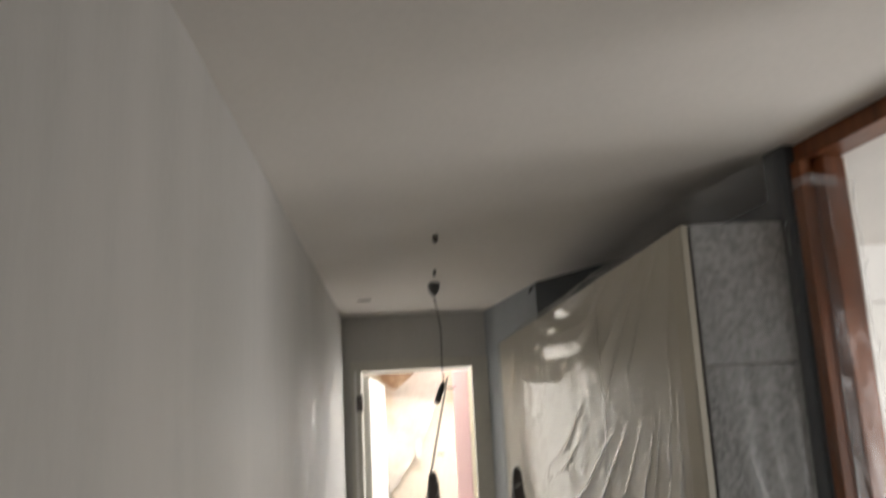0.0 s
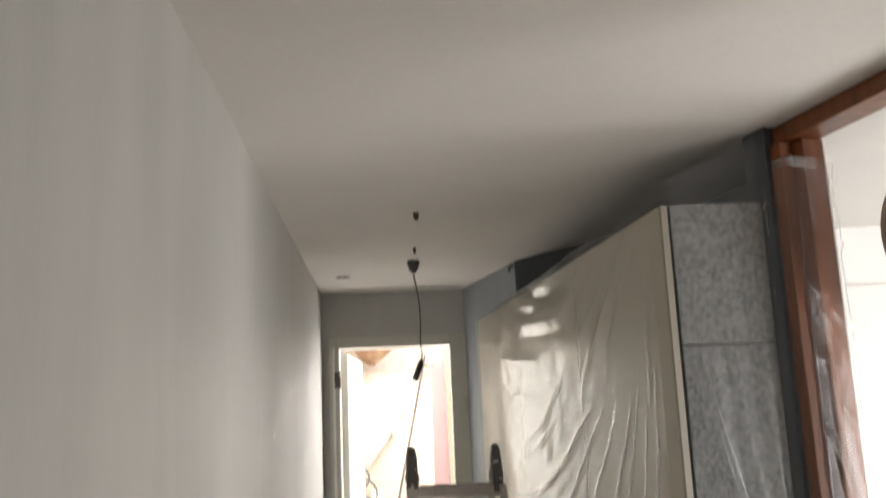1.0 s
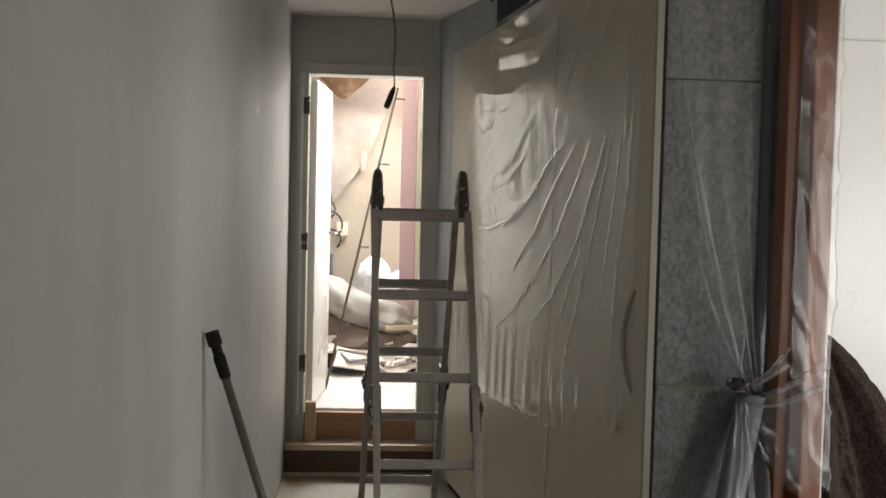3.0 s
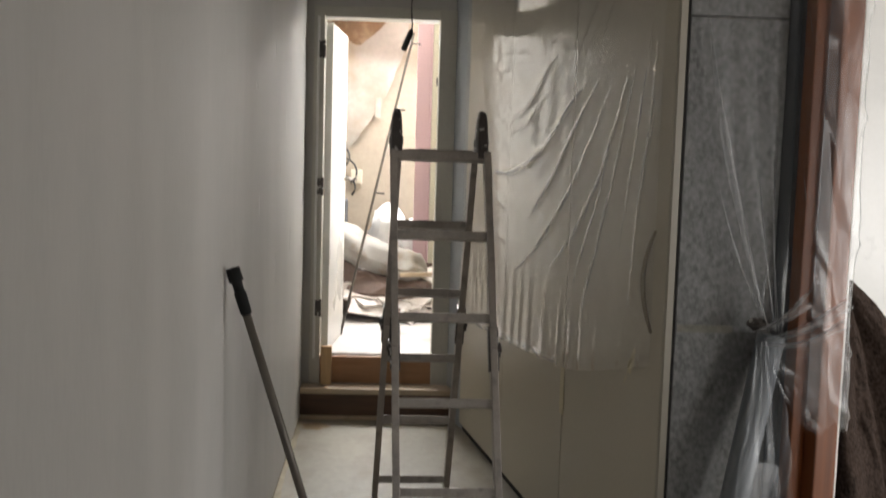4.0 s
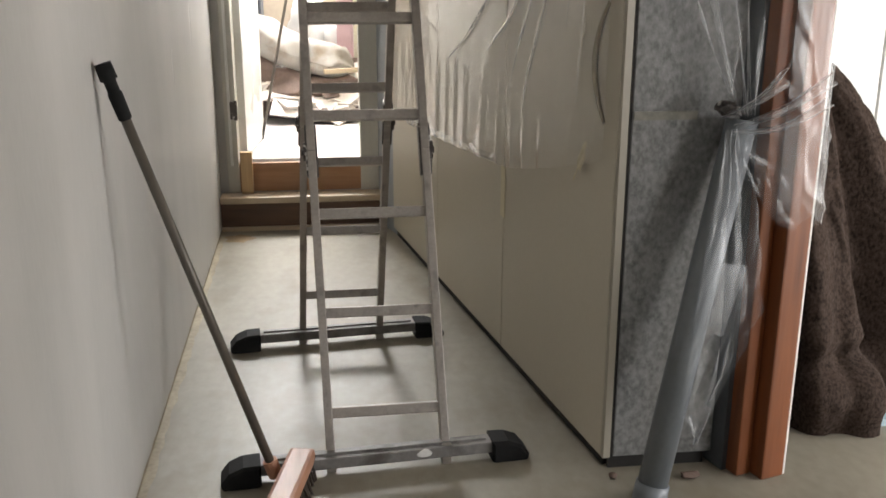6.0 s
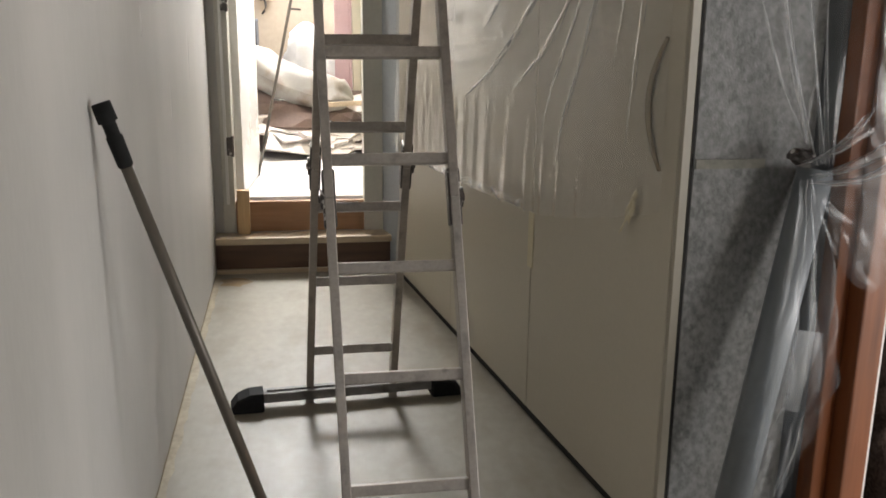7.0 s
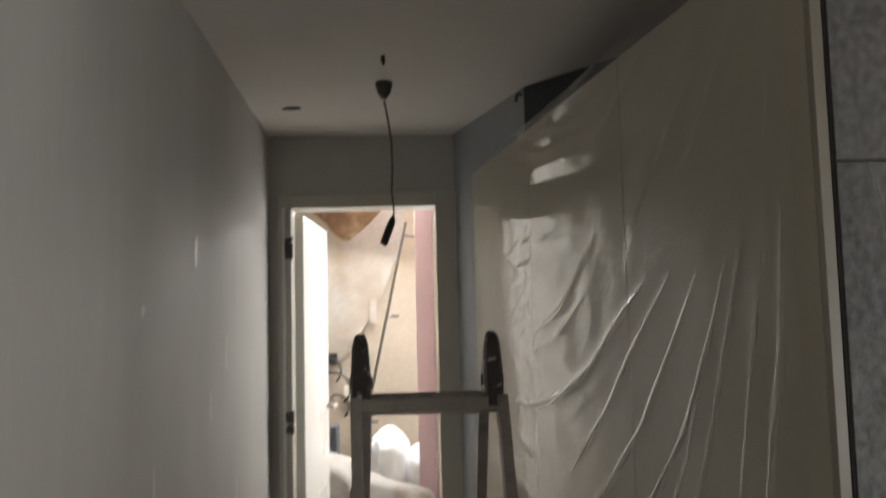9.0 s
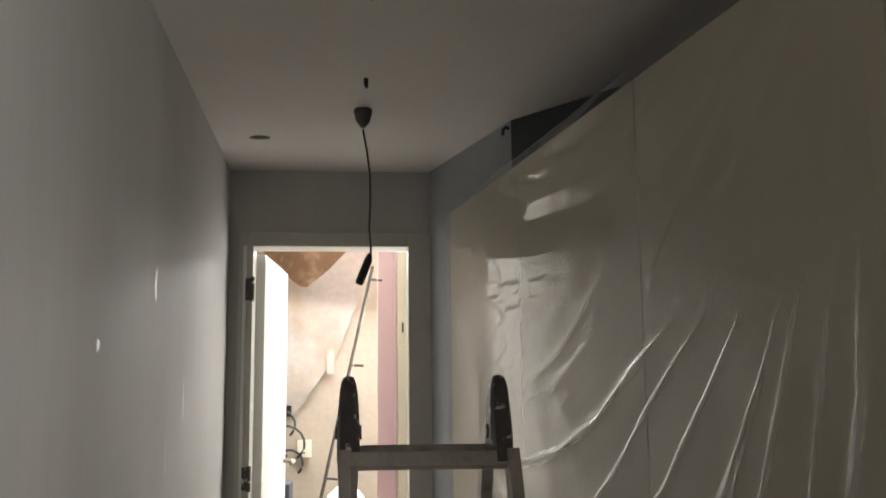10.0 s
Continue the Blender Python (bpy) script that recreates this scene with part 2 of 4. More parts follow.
def bar(bm, p, q, wide, deep, side=(1, 0, 0), bevel=0.0):
    """A straight bar of rectangular section from p to q; wide is its size along side."""
    p, q = Vector(p), Vector(q)
    d = (q - p).normalized()
    sx = (Vector(side) - d * d.dot(Vector(side))).normalized()
    sy = d.cross(sx)
    n = (q - p).length
    return box(bm, (-wide / 2, -deep / 2, 0), (wide / 2, deep / 2, n), lambda x, y, z: p + sx * x + sy * y + d * z, bevel)


def tube(bm, pts, radius, sides=10, caps=True):
    """A round tube along a line of points; radius is a number or one for each point."""
    pts = [Vector(p) for p in pts]
    rad = radius if isinstance(radius, (list, tuple)) else [radius] * len(pts)
    rings, up = [], Vector((0.31, 0.17, 0.93))
    for i, p in enumerate(pts):
        d = (pts[min(i + 1, len(pts) - 1)] - pts[max(i - 1, 0)]).normalized()
        sx = d.cross(up)
        sx = sx.normalized() if sx.length > 1e-4 else d.orthogonal().normalized()
        sy = d.cross(sx)
        rings.append([bm.verts.new(p + (sx * math.cos(k * math.tau / sides) + sy * math.sin(k * math.tau / sides)) * rad[i]) for k in range(sides)])
    for a, b in zip(rings, rings[1:]):
        for k in range(sides):
            bm.faces.new((a[k], a[(k + 1) % sides], b[(k + 1) % sides], b[k]))
    if caps:
        bm.faces.new(rings[0][::-1]), bm.faces.new(rings[-1])
    return bm


def grid(bm, fn, nu, nv):
    """A sheet: fn(u, v) for u, v from 0 to 1."""
    vs = [[bm.verts.new(fn(i / nu, j / nv)) for i in range(nu + 1)] for j in range(nv + 1)]
    for j in range(nv):
        for i in range(nu):
            bm.faces.new((vs[j][i], vs[j][i + 1], vs[j + 1][i + 1], vs[j + 1][i]))
    return bm


def prism(bm, outline, z0, z1):
    """An upright prism over a plan outline."""
    lo, hi = [bm.verts.new((x, y, z0)) for x, y in outline], [bm.verts.new((x, y, z1)) for x, y in outline]
    n = len(outline)
    for i in range(n):
        bm.faces.new((lo[i], lo[(i + 1) % n], hi[(i + 1) % n], hi[i]))
    bm.faces.new(lo[::-1]), bm.faces.new(hi)
    return bm


def lump(bm, centre, size, seed, rough=0.25, level=3):
    """An uneven rounded lump."""
    made = bmesh.ops.create_icosphere(bm, subdivisions=level, radius=1.0)["verts"]
    for v in made:
        n = noise.noise(v.co * 1.6 + Vector((seed, seed * 2.3, 0))) + 0.4 * noise.noise(v.co * 4 + Vector((seed, 0, seed)))
        k = 1 + rough * n
        v.co = Vector(centre) + Vector([c * s * k for c, s in zip(v.co, size)])
    return bm


def mesh_of(name, bm, material, smooth=False):
    bmesh.ops.recalc_face_normals(bm, faces=bm.faces[:])
    me = bpy.data.meshes.new(name)
    bm.to_mesh(me)
    bm.free()
    me.materials.append(material)
    if smooth:
        me.shade_smooth()
    return me


BASE = {}


def thing(name, base, label, category, group=""):
    """An empty at a thing's base, to hold its parts."""
    ob = tagged(new(name), label, category, group)
    ob.location = base
    ob.empty_display_size = 0.05
    BASE[ob] = Vector(base)
    return ob


def part(name, bm, material, parent, label="", smooth=False):
    """One mesh under a thing or under a part."""
    ob = new(name, mesh_of(name, bm, material, smooth))
    ob.parent = parent
    ob.matrix_parent_inverse = Matrix.Translation(-BASE[parent]) if parent in BASE else Matrix.Identity(4)
    return tagged(ob, label) if label else ob


def solid(name, bm, material, label, category, kind="", group="", smooth=False):
    """A thing that is one mesh."""
    return tagged(new(name, mesh_of(name, bm, material, smooth)), label, category, group, kind)


def setting(name, bm, material, label, category, smooth=False):
    return solid(name, bm, material, label, category, "structure", smooth=smooth)

# ---- large structure ----
H = 2.575


def left_x(y):
    """The plaster face of the left-hand wall, which runs slightly askew."""
    return 0.008 * (5.0 - y)


FLOOR2 = 0.335
setting("floor", one((-0.15, -2.6, -0.1), (4.75, 5.0, 0.0)), M_FLOOR, "worn pale vinyl floor with glue stains", "floor")
setting("ceiling", one((-0.15, -2.6, H), (4.75, 5.0, H + 0.12)), M_CEILING, "plain skimmed grey-white ceiling", "ceiling")
setting("wall_left", prism(bmesh.new(), [(-0.15, -2.6), (left_x(-2.6), -2.6), (left_x(5.0), 5.0), (-0.15, 5.0)], 0.0, H), M_PLASTER, "freshly skimmed white plaster wall with faint trowel marks", "wall")
# end wall, built round the doorway
bm = one((-0.15, 5.0, 0.0), (0.06, 5.12, H + 0.5))
box(bm, (0.06, 5.0, 2.29), (0.775, 5.12, H + 0.5))
box(bm, (0.06, 5.0, 0.0), (0.775, 5.12, FLOOR2 - 0.02))
box(bm, (0.775, 5.0, 0.0), (4.75, 5.12, H + 0.5))
setting("wall_end", bm, M_PLASTER, "plastered end wall above a doorway", "wall")
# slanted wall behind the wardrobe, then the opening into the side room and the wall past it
# this stretch of wall is coloured dark for the post's shade
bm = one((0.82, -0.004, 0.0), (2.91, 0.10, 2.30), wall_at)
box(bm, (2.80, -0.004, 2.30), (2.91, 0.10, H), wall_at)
# above the wardrobe the wall steps back into an added recess that keeps the ceiling dark
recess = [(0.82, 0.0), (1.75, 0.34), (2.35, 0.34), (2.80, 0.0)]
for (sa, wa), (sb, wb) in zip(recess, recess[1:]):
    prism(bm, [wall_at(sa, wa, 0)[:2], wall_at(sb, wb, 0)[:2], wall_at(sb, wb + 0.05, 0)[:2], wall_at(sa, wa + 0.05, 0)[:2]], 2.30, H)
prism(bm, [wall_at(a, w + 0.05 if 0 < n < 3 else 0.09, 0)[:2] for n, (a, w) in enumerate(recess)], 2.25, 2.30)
setting("wall_right_end", bm, M_SHADED_BOARD, "board beside the wooden post, coloured dark for the shade there", "wall")
setting("wall_right", one((0.0, 0.0, 0.0), (0.82, 0.10, H), wall_at), M_GREY_WALL, "blue-grey bare board wall behind the wardrobe", "wall")
setting("wall_right_near", one((4.75, 0.03, 0.0), (8.0, 0.138, H), wall_at), M_PLASTER, "plain plaster wall", "wall")
# unseen wall behind the viewer, its opening added for the fill lamp
bm = one((-0.15, -2.72, 0.0), (0.3, -2.6, H))
box(bm, (1.5, -2.72, 0.0), (4.75, -2.6, H))
box(bm, (0.3, -2.72, 0.0), (1.5, -2.6, 1.0))
box(bm, (0.3, -2.72, 2.2), (1.5, -2.6, H))
setting("wall_behind", bm, M_WHITE_WALL, "plain white wall", "wall")
# side room
bm = one((4.6, -2.6, 0.0), (4.75, 5.0, 0.35))
box(bm, (4.6, -2.6, 1.85), (4.75, 5.0, H))
box(bm, (4.6, -2.6, 0.35), (4.75, -1.75, 1.85))
box(bm, (4.6, -0.05, 0.35), (4.75, 0.75, 1.85))
box(bm, (4.6, 2.45, 0.35), (4.75, 5.0, 1.85))
setting("wall_side_room", bm, M_WHITE_WALL, "bright white wall with two window openings", "wall")
setting("wall_side_room_far", one((1.78, 3.7, 0.0), (4.6, 3.85, H)), M_WHITE_WALL, "sunlit white wall of the side room", "wall")
# back room up the steps
setting("floor_back_room", one((-1.6, 5.12, FLOOR2 - 0.1), (2.7, 7.55, FLOOR2)), M_SCREED, "dusty pale floor of the gutted room", "floor")
# the hole left over the doorway side is added for the fill lamp
bm = one((-1.6, 5.12, 2.95), (0.15, 7.55, 3.05))
box(bm, (1.75, 5.12, 2.95), (2.7, 7.55, 3.05))
box(bm, (0.15, 5.12, 2.95), (1.75, 5.9, 3.05))
box(bm, (0.15, 7.1, 2.95), (1.75, 7.55, 3.05))
setting("ceiling_back_room", bm, M_CEILING, "plain ceiling of the gutted room with an added unseen hole", "ceiling")
setting("wall_back_room_far", one((-1.6, 7.4, FLOOR2), (2.7, 7.55, 2.95)), M_OLD_WALL, "stripped beige plaster wall", "wall")
setting("wall_back_room_left", one((-1.75, 5.0, 0.0), (-1.6, 7.55, 2.95)), M_OLD_WALL, "stripped beige plaster wall", "wall")
# side wall hidden behind the jamb; its opening is added for the fill lamp
bm = one((0.86, 5.12, FLOOR2), (0.94, 5.15, 2.95))
box(bm, (0.86, 6.06, FLOOR2), (0.94, 6.74, 2.95))
box(bm, (0.86, 5.15, FLOOR2), (0.94, 6.06, 1.1))
box(bm, (0.86, 5.15, 2.34), (0.94, 6.06, 2.95))
setting("wall_back_room_side", bm, M_CREAM, "unseen cream painted wall with an added opening beside the doorway", "wall")
bm = one((2.5, 5.12, FLOOR2), (2.65, 6.05, 2.95))
box(bm, (2.5, 7.45, FLOOR2), (2.65, 7.5, 2.95))
box(bm, (2.5, 6.05, FLOOR2), (2.65, 7.45, 1.05))
box(bm, (2.5, 6.05, 2.45), (2.65, 7.45, 2.95))
setting("wall_back_room_right", bm, M_OLD_WALL, "plaster wall with a window opening", "wall")

# ---- doorway at the end ----
frame_ob = thing("door_1", (0.08, 5.0, FLOOR2), "open white door in a beige painted frame", "door")
frame_ob["kind"] = "structure"
part("jamb", one((0.04, 4.985, 0.18), (0.10, 5.125, 2.31), bevel=0.004), M_TRIM, frame_ob)
part("jamb", one((0.74, 4.985, 0.18), (0.835, 5.125, 2.31), bevel=0.004), M_TRIM, frame_ob)
part("head", one((0.10, 4.986, 2.25), (0.74, 5.124, 2.31), bevel=0.004), M_TRIM, frame_ob)
part("stop", one((0.06, 4.972, 0.33), (0.074, 4.985, 2.25), bevel=0.002), M_WHITE_PAINT, frame_ob)


def leaf(a, b, z):
    return (0.118 + a * 0.0875 + b * 0.9962, 5.13 + a * 0.9962 - b * 0.0875, z)


door_leaf = part("door_leaf", one((0, -0.02, FLOOR2 + 0.01), (0.63, 0.02, 2.235), leaf, 0.003), M_WHITE_PAINT, frame_ob, "white gloss door leaf standing open")
bm = bmesh.new()
tube(bm, [leaf(0.57, 0.02, 1.34), leaf(0.57, 0.065, 1.34), leaf(0.55, 0.072, 1.34), leaf(0.46, 0.072, 1.335)], 0.009, 10)
part("handle", bm, M_ALU, door_leaf, "chrome lever handle", True)
for z in (2.07, 1.31, 0.62):
    bm = one((0.072, 4.968, z - 0.045), (0.10, 4.985, z + 0.045), bevel=0.003)
    tube(bm, [(0.101, 4.975, z - 0.05), (0.101, 4.975, z + 0.05)], 0.008, 8)
    part("hinge", bm, M_STEEL, frame_ob, "dark steel butt hinge")

# ---- steps ----
steps = thing("steps", (0.45, 4.9, 0), "two wooden steps up to the doorway with a dark riser", "steps")
steps["kind"] = "structure"
part("riser", one((0.003, 4.89, 0.0), (0.875, 4.91, 0.148)), M_RISER, steps, "dark stained lower riser")
part("skirt", one((0.003, 4.87, 0.0), (0.875, 4.889, 0.022), bevel=0.002), M_STAIR, steps)
part("tread", one((0.003, 4.865, 0.148), (0.868, 4.998, 0.182), bevel=0.005), M_STAIR, steps, "pale scuffed wooden tread")
part("riser", one((0.101, 4.999, 0.183), (0.739, 5.03, FLOOR2 + 0.002), bevel=0.003), M_RISER2, steps, "orange-brown upper riser")
solid("batten", one((0.112, 4.945, 0.183), (0.172, 4.985, 0.405), bevel=0.003), M_PINE, "short upright pine batten on the step", "batten")

# ---- frame of the side opening ----
opening = thing("door_frame", wall_at(2.95, 0.08, 0), "reddish-brown wooden frame of the side opening", "door frame")
opening["kind"] = "structure"
post = part("post", one((2.905, 0.062, 0.0), (3.0, 0.138, 2.515), wall_at, 0.006), M_MAHOGANY, opening)
part("stop", one((2.885, 0.012, 0.0), (2.955, 0.060, 2.515), wall_at, 0.005), M_MAHOGANY, post)
part("lintel", one((2.905, 0.03, 2.517), (4.75, 0.138, H - 0.002), wall_at, 0.006), M_MAHOGANY, opening)
part("post", one((4.66, 0.03, 0.0), (4.748, 0.138, 2.515), wall_at, 0.006), M_MAHOGANY, opening)
part("edge_strip", one((2.95, 0.14, 0.0), (2.996, 0.147, 2.515), wall_at, 0.002), M_WHITE_PAINT, opening, "white painted edge strip")

# ---- wardrobe ----
robe_ob = thing("wardrobe", robe(1.2, 0.1, 0), "tall cream laminate wardrobe built against the slanted wall", "wardrobe")
RT = 2.345
side = [robe(0.02, 0.022, 0)[:2], robe(2.5, 0.022, 0)[:2], wall_at(0.27, -0.004, 0)[:2], (1.600, 2.268)]
part("carcass", prism(bmesh.new(), side, 0.035, RT - 0.005), M_EDGE, robe_ob)
for n, (a, b) in enumerate(((0.018, 0.862), (0.868, 1.7045), (1.7055, 2.53))):
    d = part("door", one((a, 0.0, 0.035), (b, 0.02, RT), robe, 0.003), M_DOOR, robe_ob)
    if n == 0:
        s0 = 0.150
        hp = [robe(s0 + 0.055 * math.sin(k / 10 * math.pi) - 0.055, -0.002 - 0.010 * math.sin(k / 10 * math.pi) ** 0.6, 0.973 + 0.31 * k / 10) for k in range(11)]
        part("handle", tube(bmesh.new(), hp, [0.005 + 0.003 * math.sin(k / 10 * math.pi) for k in range(11)], 10), M_BRONZE, d, "curved bronze bow handle", True)
part("edge_strip", one((0.0, 0.0, 0.035), (0.016, 0.022, RT), robe, 0.002), M_EDGE, robe_ob, "pale front edge strip")
# black strip set in the joint gives the gap its dark shade
for s0 in (0.865,):
    part("shadow_gap", one((s0 - 0.0028, 0.004, 0.036), (s0 + 0.0028, 0.021, RT - 0.002), robe), M_DARK, robe_ob, "dark gap between the doors")
part("plinth", one((0.03, 0.012, 0.0), (2.50, 0.03, 0.034), robe), M_DARK, robe_ob, "dark recessed plinth")
# grey mottled side in two sheets
for z0, z1 in ((0.04, 1.905), (1.91, RT)):
    part("side_panel", one((1.3315, 2.246, z0), (1.618, 2.262, z1), bevel=0.002), M_GALV, robe_ob, "mottled grey metal-faced side panel")
# near-black strip drawn as the shadow gap at the wardrobe's corner
part("shadow_gap", one((1.3245, 2.2475, 0.04), (1.331, 2.26, RT - 0.002)), M_DARK, robe_ob, "dark strip for the shadow gap beside the side panel")
part("side_plinth", one((1.32, 2.256, 0.0), (1.60, 2.27, 0.039)), M_DARK, robe_ob)

# ---- ladder ----
lad = thing("folding_ladder", (0.66, 2.85, 0), "paint-spattered folding aluminium ladder standing as a trestle", "ladder")
TOP = {-1: Vector((0.502, 2.935, 1.60)), 1: Vector((0.803, 2.925, 1.60))}
FOOT = {(-1, 0): Vector((0.553, 2.35, 0.012)), (1, 0): Vector((0.857, 2.36, 0.012)), (-1, 1): Vector((0.433, 3.315, 0.012)), (1, 1): Vector((0.748, 3.325, 0.012))}
for back in (0, 1):
    off = Vector((0, 0.03 if back else -0.03, 0))
    ends = {}
    for sgn in (-1, 1):
        inx = Vector((0.012 * sgn if not back else -0.014 * sgn, 0, 0))
        a, b = TOP[sgn] + off + inx, FOOT[(sgn, back)] + inx
        ends[sgn] = (a, b)
        mid = a.lerp(b, 0.47)
        head_end = a.lerp(b, 0.062)
        rail = part("rail", bar(bmesh.new(), head_end, mid, 0.024, 0.058, (1, 0, 0), 0.003), M_ALU, lad)
        part("rail", bar(bmesh.new(), mid, b, 0.024, 0.058, (1, 0, 0), 0.003), M_ALU, lad)
        bm = bmesh.new()
        bar(bm, a.lerp(b, 0.425), a.lerp(b, 0.515), 0.034, 0.05, (1, 0, 0), 0.006)
        m1 = a.lerp(b, 0.47) + Vector((0.02 * sgn, 0, 0))
        tube(bm, [m1 - Vector((0.018 * sgn, 0, 0)), m1 + Vector((0.003 * sgn, 0, 0))], 0.027, 16)
        tube(bm, [m1, m1 + Vector((0.008 * sgn, 0, 0))], 0.011, 10)
        part("joint", bm, M_STEEL, rail, "paint-spotted steel joint")
        part("foot_cap", bar(bmesh.new(), b + Vector((0, 0, 0.05)) + (a - b) * 0.0, b - Vector((0, 0, 0.012)), 0.028, 0.062, (1, 0, 0), 0.003), M_ALU, lad)
    for k in range(6):
        f = (1.60 - (1.495 - k * 0.26 if back else 1.487 - k * 0.268)) / 1.588
        p, q = ends[-1][0].lerp(ends[-1][1], f), ends[1][0].lerp(ends[1][1], f)
        part("rung", bar(bmesh.new(), p, q, 0.030, 0.032, (0, 0.35, 1), 0.004), M_ALU, lad)
for sgn in (-1, 1):
    t0 = TOP[sgn]
    bm = bmesh.new()
    cx = t0 + Vector((0, 0, 0.0))
    # a rounded cap that straddles both rails
    rings = []
    for z, hx, hy in ((0.052, 0.004, 0.006), (0.049, 0.010, 0.018), (0.040, 0.014, 0.028), (0.022, 0.0175, 0.038), (-0.01, 0.020, 0.046), (-0.05, 0.022, 0.062), (-0.112, 0.022, 0.086), (-0.12, 0.020, 0.084)):
        rings.append([bm.verts.new(cx + Vector((hx * x, hy * y, z))) for x, y in ((1, 0.6), (0.7, 1), (-0.7, 1), (-1, 0.6), (-1, -0.6), (-0.7, -1), (0.7, -1), (1, -0.6))])
    for r0, r1 in zip(rings, rings[1:]):
        for i in range(8):
            bm.faces.new((r0[i], r0[(i + 1) % 8], r1[(i + 1) % 8], r1[i]))
    bm.faces.new(rings[0][::-1]), bm.faces.new(rings[-1])
    tube(bm, [cx + Vector((-0.026, 0, -0.06)), cx + Vector((0.026, 0, -0.06))], 0.014, 14)
    part("top_joint", bm, M_STEEL, lad, "dark steel locking joint")
for (x0, y0), (x1, y1) in (((0.300, 2.300), (1.045, 2.366)), ((0.245, 3.262), (0.914, 3.330))):
    d = Vector((x1 - x0, y1 - y0, 0)).normalized()
    bm = bar(bmesh.new(), (x0, y0, 0.042), (x1, y1, 0.042), 0.055, 0.034, (0, 1, 0), 0.004)
    bar(bm, Vector((x0, y0, 0.061)) + d * 0.06, Vector((x1, y1, 0.061)) - d * 0.06, 0.018, 0.008, (0, 1, 0), 0.002)
    sb = part("stabiliser_bar", bm, M_BAR, lad, "ribbed aluminium stabiliser bar")
    for x, y in ((x0, y0), (x1, y1)):
        c, n = Vector((x, y, 0)), Vector((-d.y, d.x, 0))
        sgn = -1 if x == x0 else 1
        bm = bmesh.new()
        prof = [(-0.055, 0.0), (0.07, 0.0), (0.072, 0.018), (0.045, 0.052), (0.0, 0.070), (-0.055, 0.072)]
        rings = []
        for w in (-0.046, -0.036, 0.036, 0.046):
            k = 0.74 if abs(w) > 0.04 else 0.86
            rings.append([bm.verts.new(c + d * (a * sgn * k) + n * w + Vector((0, 0, 0.002 + z * k))) for a, z in prof])
        for r0, r1 in zip(rings, rings[1:]):
            for i in range(6):
                bm.faces.new((r0[i], r0[(i + 1) % 6], r1[(i + 1) % 6], r1[i]))
        bm.faces.new(rings[0][::-1]), bm.faces.new(rings[-1])
        part("rubber_foot", bm, M_RUBBER, sb, "chunky black rubber foot")

part("paint_spot", lump(bmesh.new(), (0.80, 2.317, 0.045), (0.022, 0.003, 0.012), 5, 0.5, 2), M_WHITE_PAINT, lad, "dried white paint spot on the bar")

# ---- broom against the left wall ----
broom = thing("broom", (0.40, 2.22, 0), "long-handled broom leaning on the white wall", "broom")
ptop, pbot = Vector((0.049, 2.225, 1.145)), Vector((0.385, 2.25, 0.06))
part("pole", tube(bmesh.new(), [ptop, pbot], [0.0125, 0.0125], 12), M_POLE, broom, "dark painted steel pole, rusty low down", True)
d = (pbot - ptop).normalized()
part("grip", tube(bmesh.new(), [ptop - d * 0.01, ptop + d * 0.03, ptop + d * 0.032, ptop + d * 0.06, ptop + d * 0.062, ptop + d * 0.125, ptop + d * 0.13],
                  [0.02, 0.021, 0.015, 0.0145, 0.0175, 0.0165, 0.0125], 14), M_RUBBER, broom, "black plastic grip", True)


def head(a, b, z):
    return (0.432 - a * 0.2 + b * 0.98, 2.16 - a * 0.98 - b * 0.2, z)


bm = bmesh.new()
box(bm, (-0.16, -0.036, 0.045), (0.16, 0.036, 0.088), head, 0.012)
tube(bm, [pbot - d * 0.03, pbot + d * 0.02], 0.02, 12)
part("head", bm, M_BROOM_WOOD, broom, "reddish wooden brush head")
bm = bmesh.new()
for i in range(26):
    for j in range(6):
        a, b = -0.15 + 0.3 * i / 25, -0.028 + 0.056 * j / 5
        da, db = random.uniform(-0.012, 0.012), random.uniform(-0.012, 0.012)
        tube(bm, [head(a, b, 0.05), head(a + da, b + db + b * 0.3, 0.002)], 0.0035, 4, False)
part("bristles", bm, M_BRISTLE, broom)

# ---- polythene over the wardrobe ----
# tension creases down the sheet: (along s, height z) points, then the width and height of the ridge
CREASES = (
    (((0.07, 1.85), (0.09, 1.60), (0.16, 1.36), (0.21, 1.00)), 0.006, 0.0055),
    (((0.14, 1.78), (0.21, 1.52), (0.3, 1.20)), 0.004, 0.0025),
    (((0.21, 1.80), (0.27, 1.66), (0.36, 1.45), (0.47, 1.24), (0.59, 1.02), (0.65, 0.85)), 0.006, 0.006),
    (((0.27, 1.77), (0.34, 1.64), (0.5, 1.42), (0.75, 1.20), (0.97, 1.08)), 0.007, 0.007),
    (((0.37, 1.60), (0.49, 1.38), (0.67, 1.12), (0.75, 0.95)), 0.005, 0.003),
    (((0.4, 1.75), (0.53, 1.62), (0.73, 1.42), (0.97, 1.25), (1.22, 1.10), (1.46, 1.00)), 0.007, 0.007),
    (((0.53, 1.76), (0.77, 1.60), (0.98, 1.43), (1.27, 1.25)), 0.007, 0.007),
    (((0.66, 1.76), (0.84, 1.68), (1.05, 1.56), (1.31, 1.47), (1.62, 1.425), (1.85, 1.43)), 0.011, 0.010))
